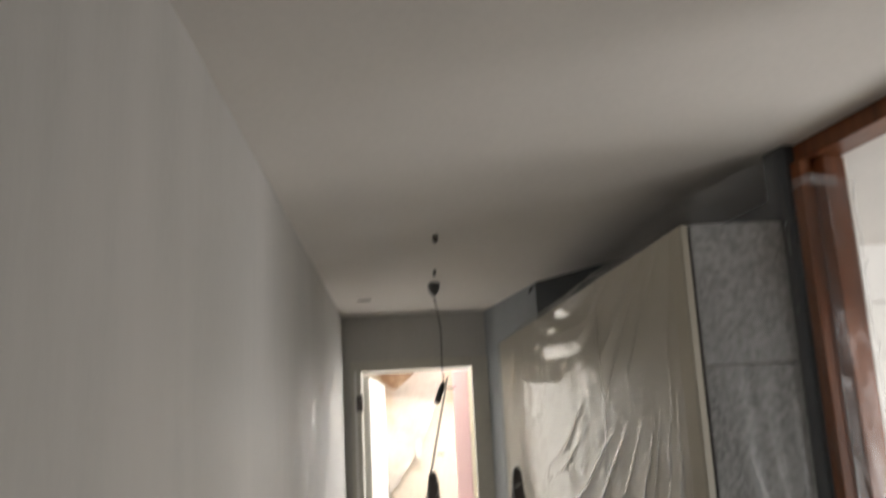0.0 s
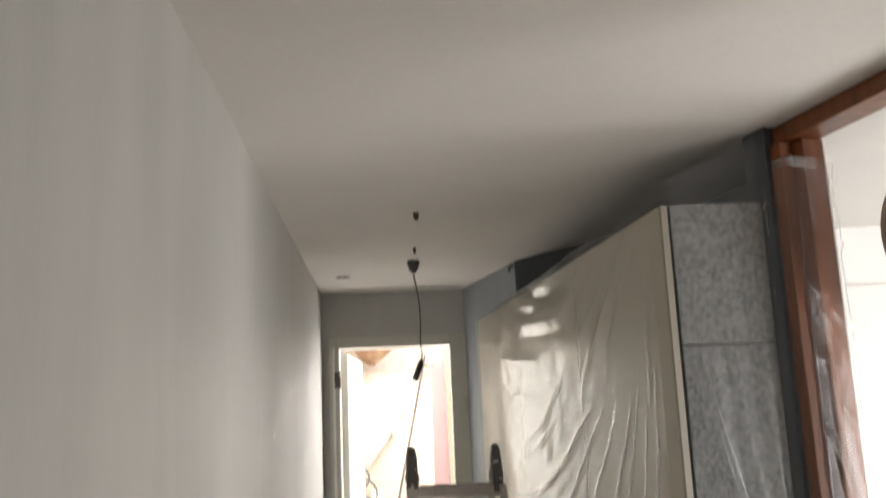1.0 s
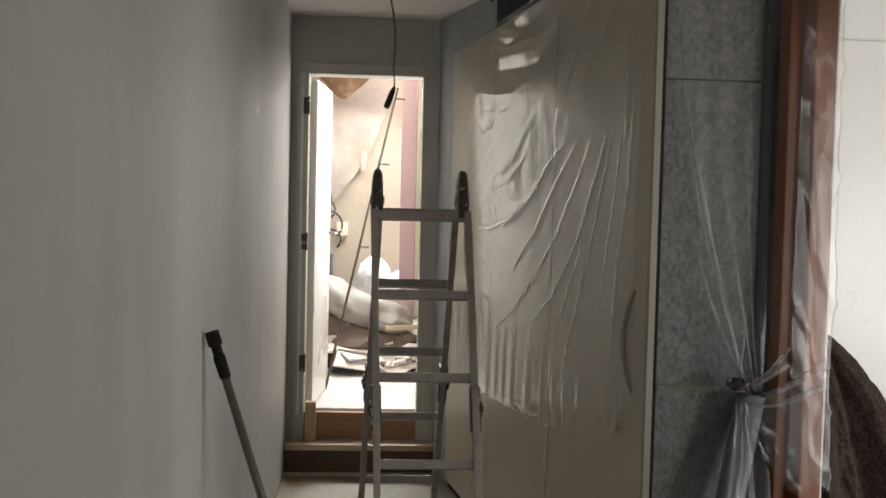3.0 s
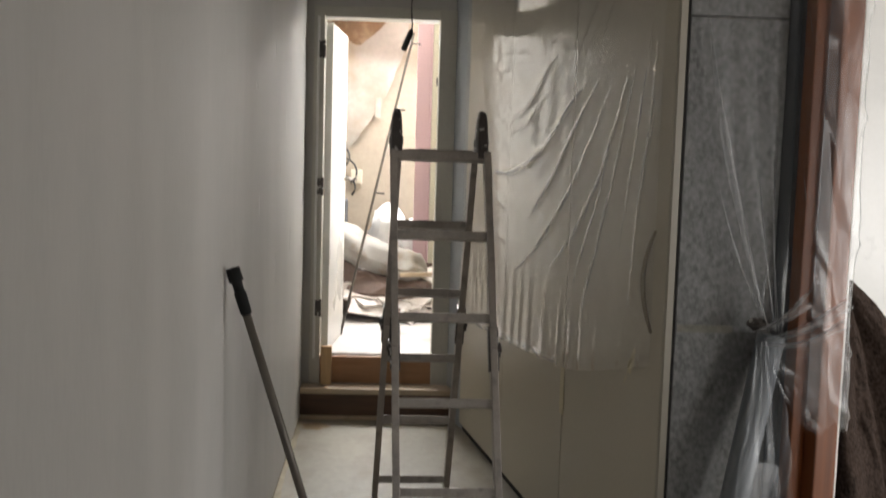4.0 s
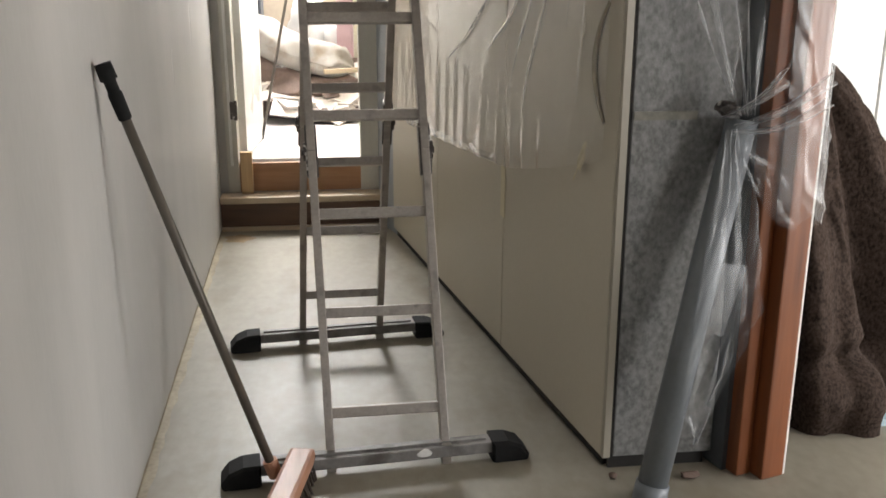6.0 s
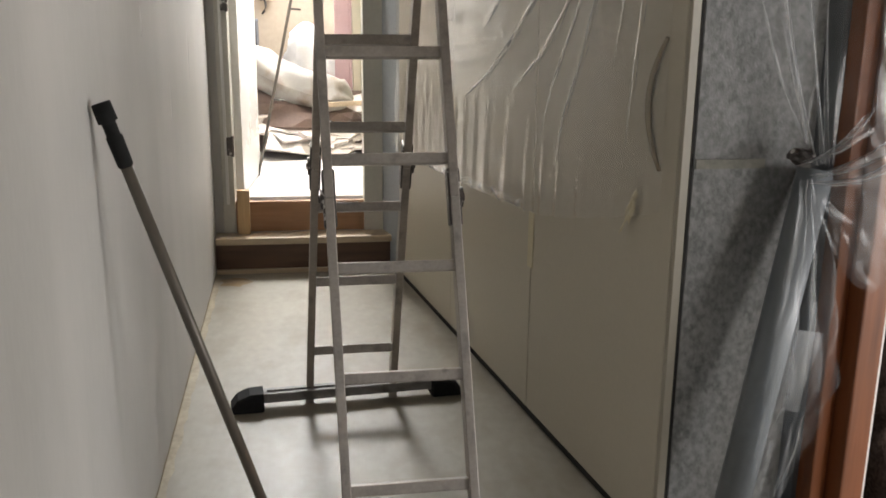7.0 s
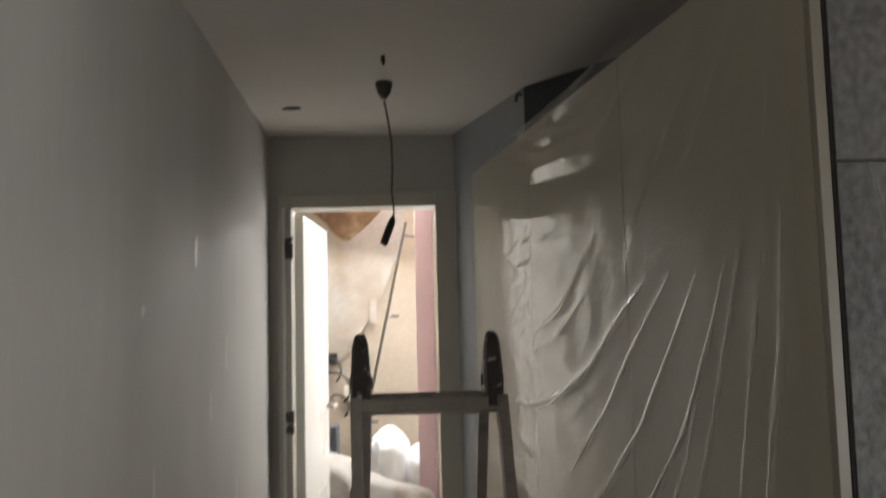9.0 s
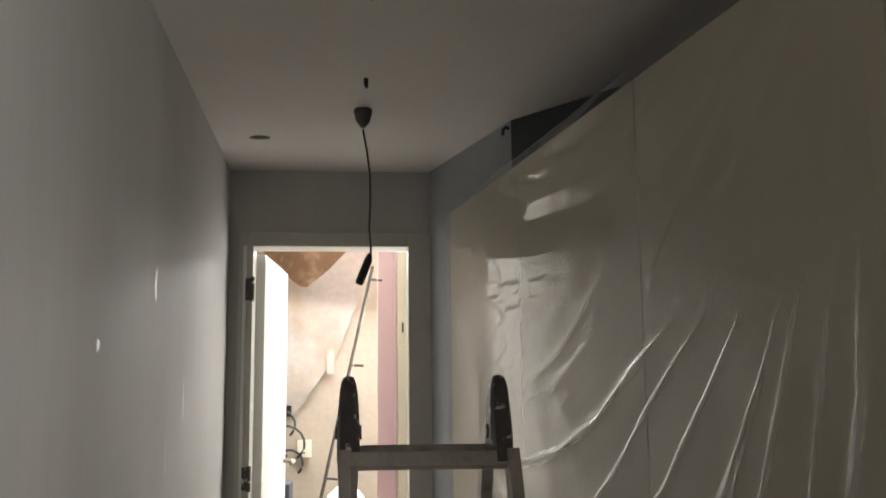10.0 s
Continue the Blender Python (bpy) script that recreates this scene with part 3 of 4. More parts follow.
# faint lines that fan down from the fixings along the upper edge
SOFT = (
    (((0.10, 2.32), (0.30, 2.10), (0.50, 1.90)), 0.020, 0.005), (((0.20, 2.34), (0.50, 2.15), (0.78, 2.02)), 0.022, 0.005),
    (((0.34, 2.20), (0.60, 1.98), (0.80, 1.80)), 0.018, 0.004), (((0.55, 2.32), (0.85, 2.18), (1.05, 2.12)), 0.020, 0.005),
    (((0.06, 2.20), (0.10, 1.95), (0.13, 1.70)), 0.012, 0.003), (((1.0, 1.9), (1.3, 1.72), (1.6, 1.64)), 0.012, 0.005),
    (((1.1, 1.75), (1.35, 1.63), (1.7, 1.57)), 0.010, 0.005))
# drooping folds under the upper corner: points, then the width and height
SWAGS = (
    (((0.72, 2.37), (0.92, 2.325), (1.12, 2.30), (1.28, 2.30), (1.42, 2.335)), 0.052, 0.022), (((1.22, 2.235), (1.42, 2.25), (1.72, 2.31)), 0.034, 0.012),
    (((0.88, 2.145), (1.10, 2.145), (1.50, 2.175), (1.84, 2.29)), 0.055, 0.016), (((1.20, 2.00), (1.45, 2.01), (1.70, 2.04), (1.92, 2.075), (2.06, 2.14)), 0.055, 0.010),
    (((1.45, 1.86), (1.75, 1.88), (1.98, 1.97)), 0.030, 0.005), (((1.40, 1.30), (1.65, 1.28), (1.95, 1.34)), 0.030, 0.007),
    (((1.30, 1.14), (1.60, 1.12), (1.95, 1.18)), 0.028, 0.005))


def ridge(line, s, z):
    """How far points (s, z) lie from a broken line, and how far along it the nearest place is, from 0 to 1."""
    best, along = np.full(s.shape, 9.0), np.zeros(s.shape)
    n = len(line) - 1
    for i, ((s0, z0), (s1, z1)) in enumerate(zip(line, line[1:])):
        ds, dz = s1 - s0, z1 - z0
        k = np.clip(((s - s0) * ds + (z - z0) * dz) / (ds * ds + dz * dz), 0, 1)
        far = np.hypot(s - s0 - k * ds, z - z0 - k * dz)
        along, best = np.where(far < best, (i + k) / n, along), np.minimum(far, best)
    return best, along


def speckle(s, z, fs, fz, seed):
    return np.array([noise.noise((a * fs, b * fz, seed)) for a, b in zip(s.ravel(), z.ravel())]).reshape(s.shape)


def film_depth(s, z):
    """How far the sheet stands off the doors, for arrays of places on it."""
    s, z = np.atleast_1d(np.asarray(s, float)), np.atleast_1d(np.asarray(z, float))
    d = 0.012 + 0.007 * speckle(s, z, 1.4, 1.1, 3.1) + 0.002 * speckle(s, z, 7, 4, 9.0)
    wander = 0.008 * speckle(s, z, 3.0, 3.0, 21.0)
    for line, w, h in CREASES:
        far, along = ridge(line, s + wander, z)
        d += h * np.sin(np.pi * np.clip(along, 0.03, 0.97)) ** 0.5 * np.exp(-far / w)
    for line, w, h in SOFT:
        far, along = ridge(line, s + wander, z)
        d += h * np.sin(np.pi * np.clip(along, 0.0, 1.0)) ** 0.6 * np.exp(-((far / w) ** 1.6))
    for line, w, h in SWAGS:
        far, along = ridge(line, s + wander, z)
        d += h * np.sin(np.pi * np.clip(along, 0.0, 1.0)) * np.clip(1 - far / w, 0, 1) ** 1.25 * (1 + 37 * wander)
    # the sheet falls back to the wall past its loose left-hand side, and puckers above the hem
    k = np.clip((2.30 - 0.22 * np.abs(z - 2.0) - s) / 0.4, 0, 1)
    d += 0.020 * k * k * (3 - 2 * k)
    low = np.clip((1.04 - z) / 0.16, 0, 1)
    d += low * 0.008 * np.clip(np.sin(s * 42 + 1.7 * np.sin(s * 9) + 3 * z), 0, 1) ** 2 * np.where(s > 0.8, 1.0, 0.3)
    crinkle = np.exp(-(((s - 1.7) / 0.42) ** 2) - ((z - 1.62) / 0.42) ** 2)
    d += (0.12 + crinkle) * (0.0028 * speckle(s, z, 6, 52, 1.0) + 0.0012 * speckle(s + 0.6 * z, z, 22, 70, 14.0)) + 0.0009 * speckle(s, z, 9, 22, 4.0)
    d += 0.0035 * np.exp(-(((s - 1.35) / 0.45) ** 2) - ((z - 2.22) / 0.11) ** 2) * speckle(s + 0.8 * z, z, 7, 24, 31.0)
    return np.maximum(0.004, d)


def hem(s):
    return (0.71 - 0.052 * (s - 0.87) if s > 0.87 else 0.71 + 0.185 * max(0, (0.85 - s) / 0.85) ** 1.3) + 0.006 * noise.noise(Vector((s * 18, 0, 0)))


def film_top(s):
    return RT + 0.006 + 0.115 * max(0.0, 1 - s / 1.3) ** 1.1 + 0.012 * noise.noise(Vector((s * 6, 4, 0)))


NS, NZ = 480, 330


def sheet_mesh():
    """The hung sheet; above the doors it leans back to the wall."""
    along = np.linspace(0.03, 2.55, NS)
    low, high = np.array([hem(a) for a in along]), np.array([film_top(a) for a in along])
    v = np.linspace(0, 1, NZ)[:, None]
    s, z = np.repeat(along[None, :], NZ, 0), low + (high - low) * v
    over = np.maximum(0.0, z - RT)
    w = -film_depth(s, z) + 1.1 * over + 0.006 * speckle(s, z, 14, 20, 2.0) * np.minimum(1, over * 30)
    verts = [robe(*p) for p in zip(s.ravel().tolist(), w.ravel().tolist(), z.ravel().tolist())]
    faces = [(j * NS + i, j * NS + i + 1, (j + 1) * NS + i + 1, (j + 1) * NS + i) for j in range(NZ - 1) for i in range(NS - 1)]
    me = bpy.data.meshes.new("sheet")
    me.from_pydata(verts, [], faces)
    me.materials.append(M_FILM)
    me.shade_smooth()
    return me


film = thing("plastic_sheet", robe(1.2, -0.02, 0.7), "creased clear polythene sheet hung over the wardrobe doors", "plastic sheet")
hung = new("sheet", sheet_mesh())
hung.parent = film
hung.matrix_parent_inverse = Matrix.Translation(-BASE[film])


def on_line(line, k):
    """The place at k, from 0 to 1, along a broken line."""
    k = min(0.9999, max(0.0, k)) * (len(line) - 1)
    i = int(k)
    (s0, z0), (s1, z1) = line[i], line[i + 1]
    return s0 + (s1 - s0) * (k - i), z0 + (z1 - z0) * (k - i)


def fold(line, wide, shift, seed):
    """A milky ribbon laid along one tension crease, its whiteness standing for the glint."""
    n, m = 60, 3
    s, z = np.zeros((m + 1, n + 1)), np.zeros((m + 1, n + 1))
    for i in range(n + 1):
        u = i / n
        (sa, za), (sb, zb) = on_line(line, u - 0.02), on_line(line, u + 0.02)
        length = math.hypot(sb - sa, zb - za)
        c, e = on_line(line, u)
        body = wide * max(0.04, math.sin(math.pi * u) ** 0.7) * max(0.12, 0.75 + 1.1 * noise.noise((u * 9, seed, 0)))
        side = shift * (1 + noise.noise((u * 5, seed, 7))) - 0.008 * noise.noise((c * 3, e * 3, 21.0))
        for j in range(m + 1):
            off = side + body * (j / m - 0.5)
            s[j, i], z[j, i] = c + off * (zb - za) / length, e - off * (sb - sa) / length
    d = film_depth(s, z)
    bm = bmesh.new()
    lift = 0.0012 + 0.0004 * (seed // 30)
    vs = [[bm.verts.new(robe(s[j, i], -d[j, i] - lift, z[j, i])) for i in range(n + 1)] for j in range(m + 1)]
    for j in range(m):
        for i in range(n):
            bm.faces.new((vs[j][i], vs[j][i + 1], vs[j + 1][i + 1], vs[j + 1][i]))
    return bm


# a broad pale ribbon and thin white cores paint each crease's highlight
for k, (line, w, h) in enumerate(CREASES):
    part("fold", fold(line, 2.6 * w, 0.0, k), M_FILM5, film, smooth=True)
    part("fold", fold([on_line(line, 0.04 + 0.184 * i) for i in range(6)], 1.0 * w, -0.004, k + 60), M_FILM_GLINT, film, smooth=True)
    if h > 0.005:
        part("fold", fold([on_line(line, 0.12 + 0.17 * i) for i in range(6)], 0.6 * w, 0.013, k + 30), M_FILM_GLINT, film, smooth=True)


def hem_edge(u, v):
    a = 0.87 + 1.3 * u
    return robe(a, -0.018 - 0.005 * math.sin(a * 42 + 1.7 * math.sin(a * 9)) - 0.006 * math.sin(v * math.pi), hem(a) + 0.026 * v - 0.004 + 0.004 * math.sin(u * 60))


bm = grid(bmesh.new(), hem_edge, 120, 4)
part("hem", bm, M_FILM3, film, "bunched milky lower hem", True)
bm = grid(bmesh.new(), lambda u, v: robe(0.155 + 0.05 * v + 0.035 * u, -0.019 - 0.003 * math.sin(u * 9), 0.905 - 0.085 * u - 0.02 * v + 0.015 * math.sin(v * 5)), 8, 4)
part("tape", bm, M_TAPE, film, "curled strip of masking tape", True)
bm = one((0.845, -0.004, 0.52), (0.885, -0.001, 0.70), robe)
part("tape", bm, M_TAPE, film, "masking tape over the door joint")

# ---- sheet over the mottled side, tied round the post, and its tail ----
wrap = thing("plastic_wrap", (1.6, 2.15, 0.75), "clear polythene wrapped round the wooden post and knotted", "plastic sheet")


def side_sheet(u, v):
    top = 2.42 + 0.14 * u + 0.01 * noise.noise(Vector((u * 6, 3, 1)))
    z = top - (top - 1.02) * v
    pull = v ** 2.2
    x0, x1 = 1.32 + 0.24 * pull, 1.63 - 0.02 * pull
    x = x0 + (x1 - x0) * u
    fold = (0.012 + 0.03 * pull) * abs(math.sin(u * (9 + 3 * v) + 2 * noise.noise(Vector((u * 3, v * 2, 5)))))
    return (x, 2.235 - 0.02 * v - fold - 0.05 * pull, z)


part("sheet", grid(bmesh.new(), side_sheet, 60, 70), M_FILM2, wrap, smooth=True)


def wrapped(u, v):
    """A loose sleeve round the post."""
    z = 2.44 - (2.44 - 0.80 + 0.09 * math.sin(u * 7)) * v
    cs, cw, rs, rw = 2.945, 0.078, 0.064, 0.078
    a = math.tau * u
    c, s_ = math.cos(a), math.sin(a)
    k = 1 / max(abs(c), abs(s_)) * 0.93
    ridge = 1 - abs(math.sin(z * 11 + u * 9 + 2.5 * noise.noise(Vector((z * 2.5, u * 3, 8)))))
    out = 0.004 + 0.010 * ridge ** 5 + 0.008 * noise.noise(Vector((c * 2 + z * 3.0, s_ * 2 + z * 1.2, z * 2))) + 0.006 * max(0, math.sin(z * 14 + u * 12)) ** 3
    out += 0.012 * max(0, v - 0.9) * 10 * (0.5 + 0.5 * math.sin(u * 19))
    return wall_at(cs + (rs * k + out) * c, cw + (rw * k + out) * s_, z)


part("sleeve", grid(bmesh.new(), wrapped, 70, 120), M_FILM2, wrap, "crinkled sleeve round the post", True)


def strand(p, q, sag, wide, seed):
    p, q = Vector(p), Vector(q)

    def fn(u, v):
        c = p.lerp(q, u) + Vector((0, -0.02 * math.sin(math.pi * u), -sag * math.sin(math.pi * u)))
        w = wide * (0.35 + 0.9 * u * u)
        return c + Vector((0.01 * math.sin(v * 6 + seed), -0.012 * math.sin(v * 9 + seed + u * 5), w * (v - 0.5)))
    return fn


for n, (p, q, sag, wide) in enumerate((((1.55, 2.11, 1.0), (1.775, 2.095, 1.11), 0.012, 0.030), ((1.55, 2.105, 0.985), (1.77, 2.09, 1.06), 0.02, 0.022), ((1.53, 2.13, 1.02), (1.66, 2.10, 1.13), 0.01, 0.05))):
    part("strand", grid(bmesh.new(), strand(p, q, sag, wide, n), 24, 8), M_FILM5, wrap, smooth=True)


def apron(u, v):
    """The loose film drawn across the post from the knot, ending below in a blunt point."""
    x = 1.575 + 0.205 * u
    top = 0.985 + 0.13 * u
    low = 0.90 - 0.17 * math.sin(min(1.0, u / 0.72) * math.pi / 2) + 0.055 * max(0, u - 0.72) / 0.28
    z = top + (low - top) * v
    crush = abs(noise.noise((u * 2 + v * 2, v * 3 - u, 3))) + 0.3 * abs(noise.noise((u * 4 + v, v * 5, 12)))
    return (x, 2.112 - 0.006 * u - 0.016 * crush, z + 0.008 * noise.noise((u * 9, v * 3, 5)))


part("apron", grid(bmesh.new(), apron, 40, 40), M_FILM2, wrap, "loose film drawn across the post", True)


def streak(x1, z1, seed):
    """A drawn fold of the film that runs from the knot up the side panel."""
    p, q = Vector((1.56, 2.185, 1.06)), Vector((x1, 2.226, z1))

    def fn(u, v):
        m = p.lerp(q, u) + Vector((-0.016 * math.sin(math.pi * u) * (1 + 0.4 * math.sin(seed)), -0.010 - 0.006 * math.sin(u * 5 + seed), 0))
        w = 0.002 + 0.014 * max(0.0, 0.5 + noise.noise((u * 7, seed, 0))) * math.sin(math.pi * min(1, u + 0.12))
        return m + Vector((w * (v - 0.5), -0.003 * math.sin(math.pi * v), 0))
    return fn


for n, (x1, z1) in enumerate(((1.345, 2.08), (1.37, 1.90), (1.42, 1.45), (1.60, 1.27))):
    part("fold", grid(bmesh.new(), streak(x1, z1, n * 1.7), 40, 3), M_FILM5, wrap, smooth=True)

TAIL_LEFT = ((1.53, 0.99), (1.505, 0.82), (1.475, 0.62), (1.45, 0.44), (1.437, 0.27), (1.47, 0.19))
TAIL_RIGHT = ((1.565, 0.99), (1.605, 0.86), (1.635, 0.70), (1.643, 0.54), (1.60, 0.43), (1.485, 0.185))


def tail(u, v):
    """The gathered end that hangs over the pipe beside the post and runs out in a point."""
    (xa, za), (xb, zb) = on_line(TAIL_LEFT, v), on_line(TAIL_RIGHT, v)
    x, z = xa + (xb - xa) * u, za + (zb - za) * u
    crush = abs(noise.noise((u * 2 + v * 2, v * 4, 6))) + 0.35 * abs(noise.noise((u * 5 + 2 * v, v * 6, 2)))
    pleat = abs(math.sin(u * 7 + 1.5 * v + 2 * noise.noise((u * 2, v * 3, 9))))
    x += 0.006 * noise.noise((v * 12, u * 3, 2))
    return (x, 2.005 + 0.125 * z - 0.034 * crush * (0.4 + v) - 0.014 * pleat * (1 - 0.6 * v) + 0.02 * u, z)


part("tail", grid(bmesh.new(), tail, 60, 70), M_FILM3, wrap, "gathered tail of the sheet hanging down", True)


def flap(u, v):
    """A turned-back flap on the tail, doubled and so whiter."""
    x, z = 1.475 + 0.055 * u + 0.045 * v + 0.02 * u * v, 0.50 + 0.17 * v - 0.02 * u
    return (x, 1.975 + 0.125 * z - 0.012 * math.sin(3 * u + 2 * v), z)


part("flap", grid(bmesh.new(), flap, 10, 12), M_FILM3, wrap, "whiter turned-back flap", True)
part("tape", one((1.335, 2.240, 0.995), (1.50, 2.2435, 1.017)), M_OLD_TAPE, wrap, "faint yellowed tape across the side panel")
bm = bmesh.new()
lump(bm, (1.545, 2.165, 1.035), (0.028, 0.022, 0.02), 4, 0.5)
part("knot", bm, M_STEEL, wrap, "dark knot")
bm = one((2.885, 0.002, 2.432), (2.99, 0.010, 2.455), wall_at)
box(bm, (3.0015, 0.002, 2.42), (3.008, 0.10, 2.45), wall_at)
part("tape", bm, M_FILM3, wrap, "strip of clear tape at the top of the post")

# grey conduit that leans on the side panel
M_PIPE = mat("grey_plastic_pipe", (0.16, 0.175, 0.19), 0.4, vary=0.12, scale=12)
pipe = thing("conduit", (1.375, 2.06, 0), "grey plastic pipe leaning on the wardrobe's side", "pipe")
part("pipe", tube(bmesh.new(), [(1.375, 2.06, 0.004), (1.595, 2.185, 1.0)], [0.04, 0.04], 24), M_PIPE, pipe, "", True)
part("collar", tube(bmesh.new(), [(1.375, 2.06, 0.0), (1.3875, 2.0671, 0.057)], [0.045, 0.045], 24), M_PIPE, pipe, "", True)

# ---- side room ----
board = solid("foam_board", one((2.03, 2.40, 0.0), (2.95, 3.10, 0.024), bevel=0.003), M_BLUE, "pale blue foam board on the floor", "board")


def blanket(u, v):
    a = math.tau * u
    r = (0.03 + 0.50 * v ** 0.75) * (1 + 0.06 * math.sin(a * 2 + 1))
    fold = 0.075 * v ** 0.8 * (math.sin(a * 8 + 1.5 * math.sin(v * 3) + 0.8) + 0.6 * math.sin(a * 15 + 2 + v))
    wob = 0.03 * noise.noise(Vector((math.cos(a) * 3, math.sin(a) * 3, v * 5)))
    r = r + fold + wob + 0.012 * noise.noise((math.cos(a) * 14, math.sin(a) * 14, v * 16)) + 0.006 * noise.noise((math.cos(a) * 40, math.sin(a) * 40, v * 40))
    z = 1.065 * (1 - v ** 1.25) + 0.072 - 0.025 * v + 0.012 * math.sin(a * 5) * v
    # the lower edge is rolled and bulges
    r += 0.06 * math.exp(-((v - 0.93) / 0.05) ** 2) - 0.055 * math.exp(-((v - 0.86) / 0.03) ** 2)
    z -= 0.045 * max(0, v - 0.9) / 0.1
    return (2.08 + r * math.cos(a) * 0.95 - 0.10 * (1 - v), 2.77 + r * math.sin(a) * 0.75 - 0.03 * (1 - v), z)


bm = grid(bmesh.new(), blanket, 260, 170)
tube(bm, [(1.98, 2.74, 1.10), (1.985, 2.74, 1.164)], [0.05, 0.012], 12)
solid("blanket", bm, M_BLANKET, "dark brown flecked fleece blanket draped over something upright", "blanket", smooth=True)

# ---- hanging flex and ceiling fittings ----
flex = thing("ceiling_flex", (0.541, 4.117, H), "loose lamp flex with a bare holder hanging from the ceiling", "lamp flex")
bm = bmesh.new()
tube(bm, [(0.541, 4.117, H), (0.541, 4.117, H - 0.016), (0.541, 4.117, H - 0.018), (0.541, 4.117, H - 0.042), (0.541, 4.117, H - 0.062)], [0.030, 0.031, 0.029, 0.023, 0.008], 18)
part("ceiling_rose", bm, M_GREY_CORD, flex, "dark grey ceiling cup", True)
pts = [(0.541, 4.117, H - 0.07), (0.553, 4.117, 2.44), (0.565, 4.117, 2.35), (0.566, 4.117, 2.25), (0.562, 4.117, 2.17), (0.568, 4.117, 2.11), (0.566, 4.117, 2.075)]
part("cord", tube(bmesh.new(), pts, 0.0035, 8), M_GREY_CORD, flex, "", True)
part("holder", tube(bmesh.new(), [(0.566, 4.117, 2.085), (0.560, 4.117, 2.065), (0.531, 4.117, 1.99), (0.528, 4.117, 1.984)], [0.006, 0.0135, 0.0145, 0.010], 12), M_CORD, flex, "black lamp holder", True)
for nm, (x, y), r in (("ceiling_plug", (0.547, 3.80), 0.007), ("ceiling_plug", (0.553, 3.139), 0.012)):
    bm = tube(bmesh.new(), [(x, y, H + 0.001), (x, y, H - 0.018), (x + 0.002, y, H - 0.03)], [r, r, r * 0.6], 10)
    solid(nm, bm, M_STEEL, "dark plug in a ceiling hole", "wall plug", group="ceiling plugs", smooth=True)
bm = bmesh.new()
prism(bm, [(0.128 + 0.036 * math.cos(k * 0.7) * (1 + 0.2 * math.sin(k * 2)) + 0.04, 4.476 + 0.022 * math.sin(k * 0.7)) for k in range(9)], H - 0.004, H + 0.001)
solid("ceiling_patch", bm, M_STEEL, "small dark gouge in the ceiling plaster", "patch")
bm = tube(bmesh.new(), [wall_at(0.80, 0.004, 2.55), wall_at(0.80, -0.012, 2.555), wall_at(0.80, -0.022, 2.545), wall_at(0.80, -0.022, 2.525)], 0.006, 8)
solid("wall_hook", bm, M_STEEL, "dark hook high on the grey wall", "hook", smooth=True)

# ---- marks on the fresh plaster ----
M_FRESH = mat("fresh_filler", (0.88, 0.87, 0.85), 0.16, vary=0.05, scale=12)
for y, z, ry, rz in ((3.467, 1.90, 0.022, 0.045), (2.895, 1.713, 0.018, 0.014), (3.68, 1.45, 0.014, 0.06), (3.0, 1.30, 0.010, 0.06), (3.55, 1.0, 0.014, 0.08), (3.95, 1.62, 0.016, 0.07), (4.15, 1.12, 0.02, 0.10)):
    bm = lump(bmesh.new(), (left_x(y), y, z), (0.0015, ry, rz), y * 7, 0.35, 2)
    solid("filler_spot", bm, M_FRESH, "small shiny filler spot on the plaster wall", "filler spot", group="filler spots")
bm = bmesh.new()
rnd = random.Random(5)
ys = [1.2 + 3.65 * i / 60 for i in range(61)]
xs = [left_x(y) + 0.001 for y in ys]
wd = [0.020 + 0.012 * rnd.random() for _ in ys]
for i in range(60):
    q = [bm.verts.new(c) for c in ((xs[i], ys[i], 0.0015), (xs[i] + wd[i], ys[i], 0.0015), (xs[i + 1] + wd[i + 1], ys[i + 1], 0.0015), (xs[i + 1], ys[i + 1], 0.0015))]
    bm.faces.new(q)
    q2 = [bm.verts.new((xs[i], ys[i], 0.003 + wd[i] * 0.5)), bm.verts.new((xs[i + 1], ys[i + 1], 0.003 + wd[i + 1] * 0.5))]
    bm.faces.new((q[0], q[3], q2[1], q2[0]))
tagged(solid("glue_line", bm, M_GLUE, "yellowed glue line where the floor meets the wall", "glue"), kind="structure")
solid("glue_stain", lump(bmesh.new(), (0.10, 4.74, 0.0), (0.07, 0.06, 0.002), 6, 0.6, 3), M_GLUE_STAIN, "brown glue stain on the floor below the step", "stain")
solid("plaster_crumb", lump(bmesh.new(), (1.53, 2.17, 0.012), (0.03, 0.014, 0.012), 8, 0.6, 2), M_BOARD_DARK, "brown crumb of debris on the floor", "debris", group="debris crumbs")
solid("plaster_crumb", lump(bmesh.new(), (1.32, 2.20, 0.008), (0.012, 0.012, 0.008), 3, 0.6, 2), M_BOARD_DARK, "brown crumb of debris on the floor", "debris", group="debris crumbs")

# ---- back room ----
frame_2 = thing("inner_door_frame", (0.76, 6.77, FLOOR2), "pink and cream painted timber frame in the gutted room", "door frame")
part("pink_board", one((0.658, 6.75, FLOOR2), (0.772, 6.78, 2.93), bevel=0.004), M_PINK, frame_2, "pink painted board")
part("pink_lip", one((0.752, 6.735, FLOOR2), (0.768, 6.749, 2.93), bevel=0.003), M_PINK, frame_2)
part("cream_post", one((0.774, 6.74, FLOOR2), (0.858, 6.79, 2.93), bevel=0.004), M_CREAM, frame_2, "cream painted post")
part("latch", one((0.80, 6.731, 2.02), (0.812, 6.74, 2.08), bevel=0.002), M_STEEL, frame_2)

bm = bmesh.new()
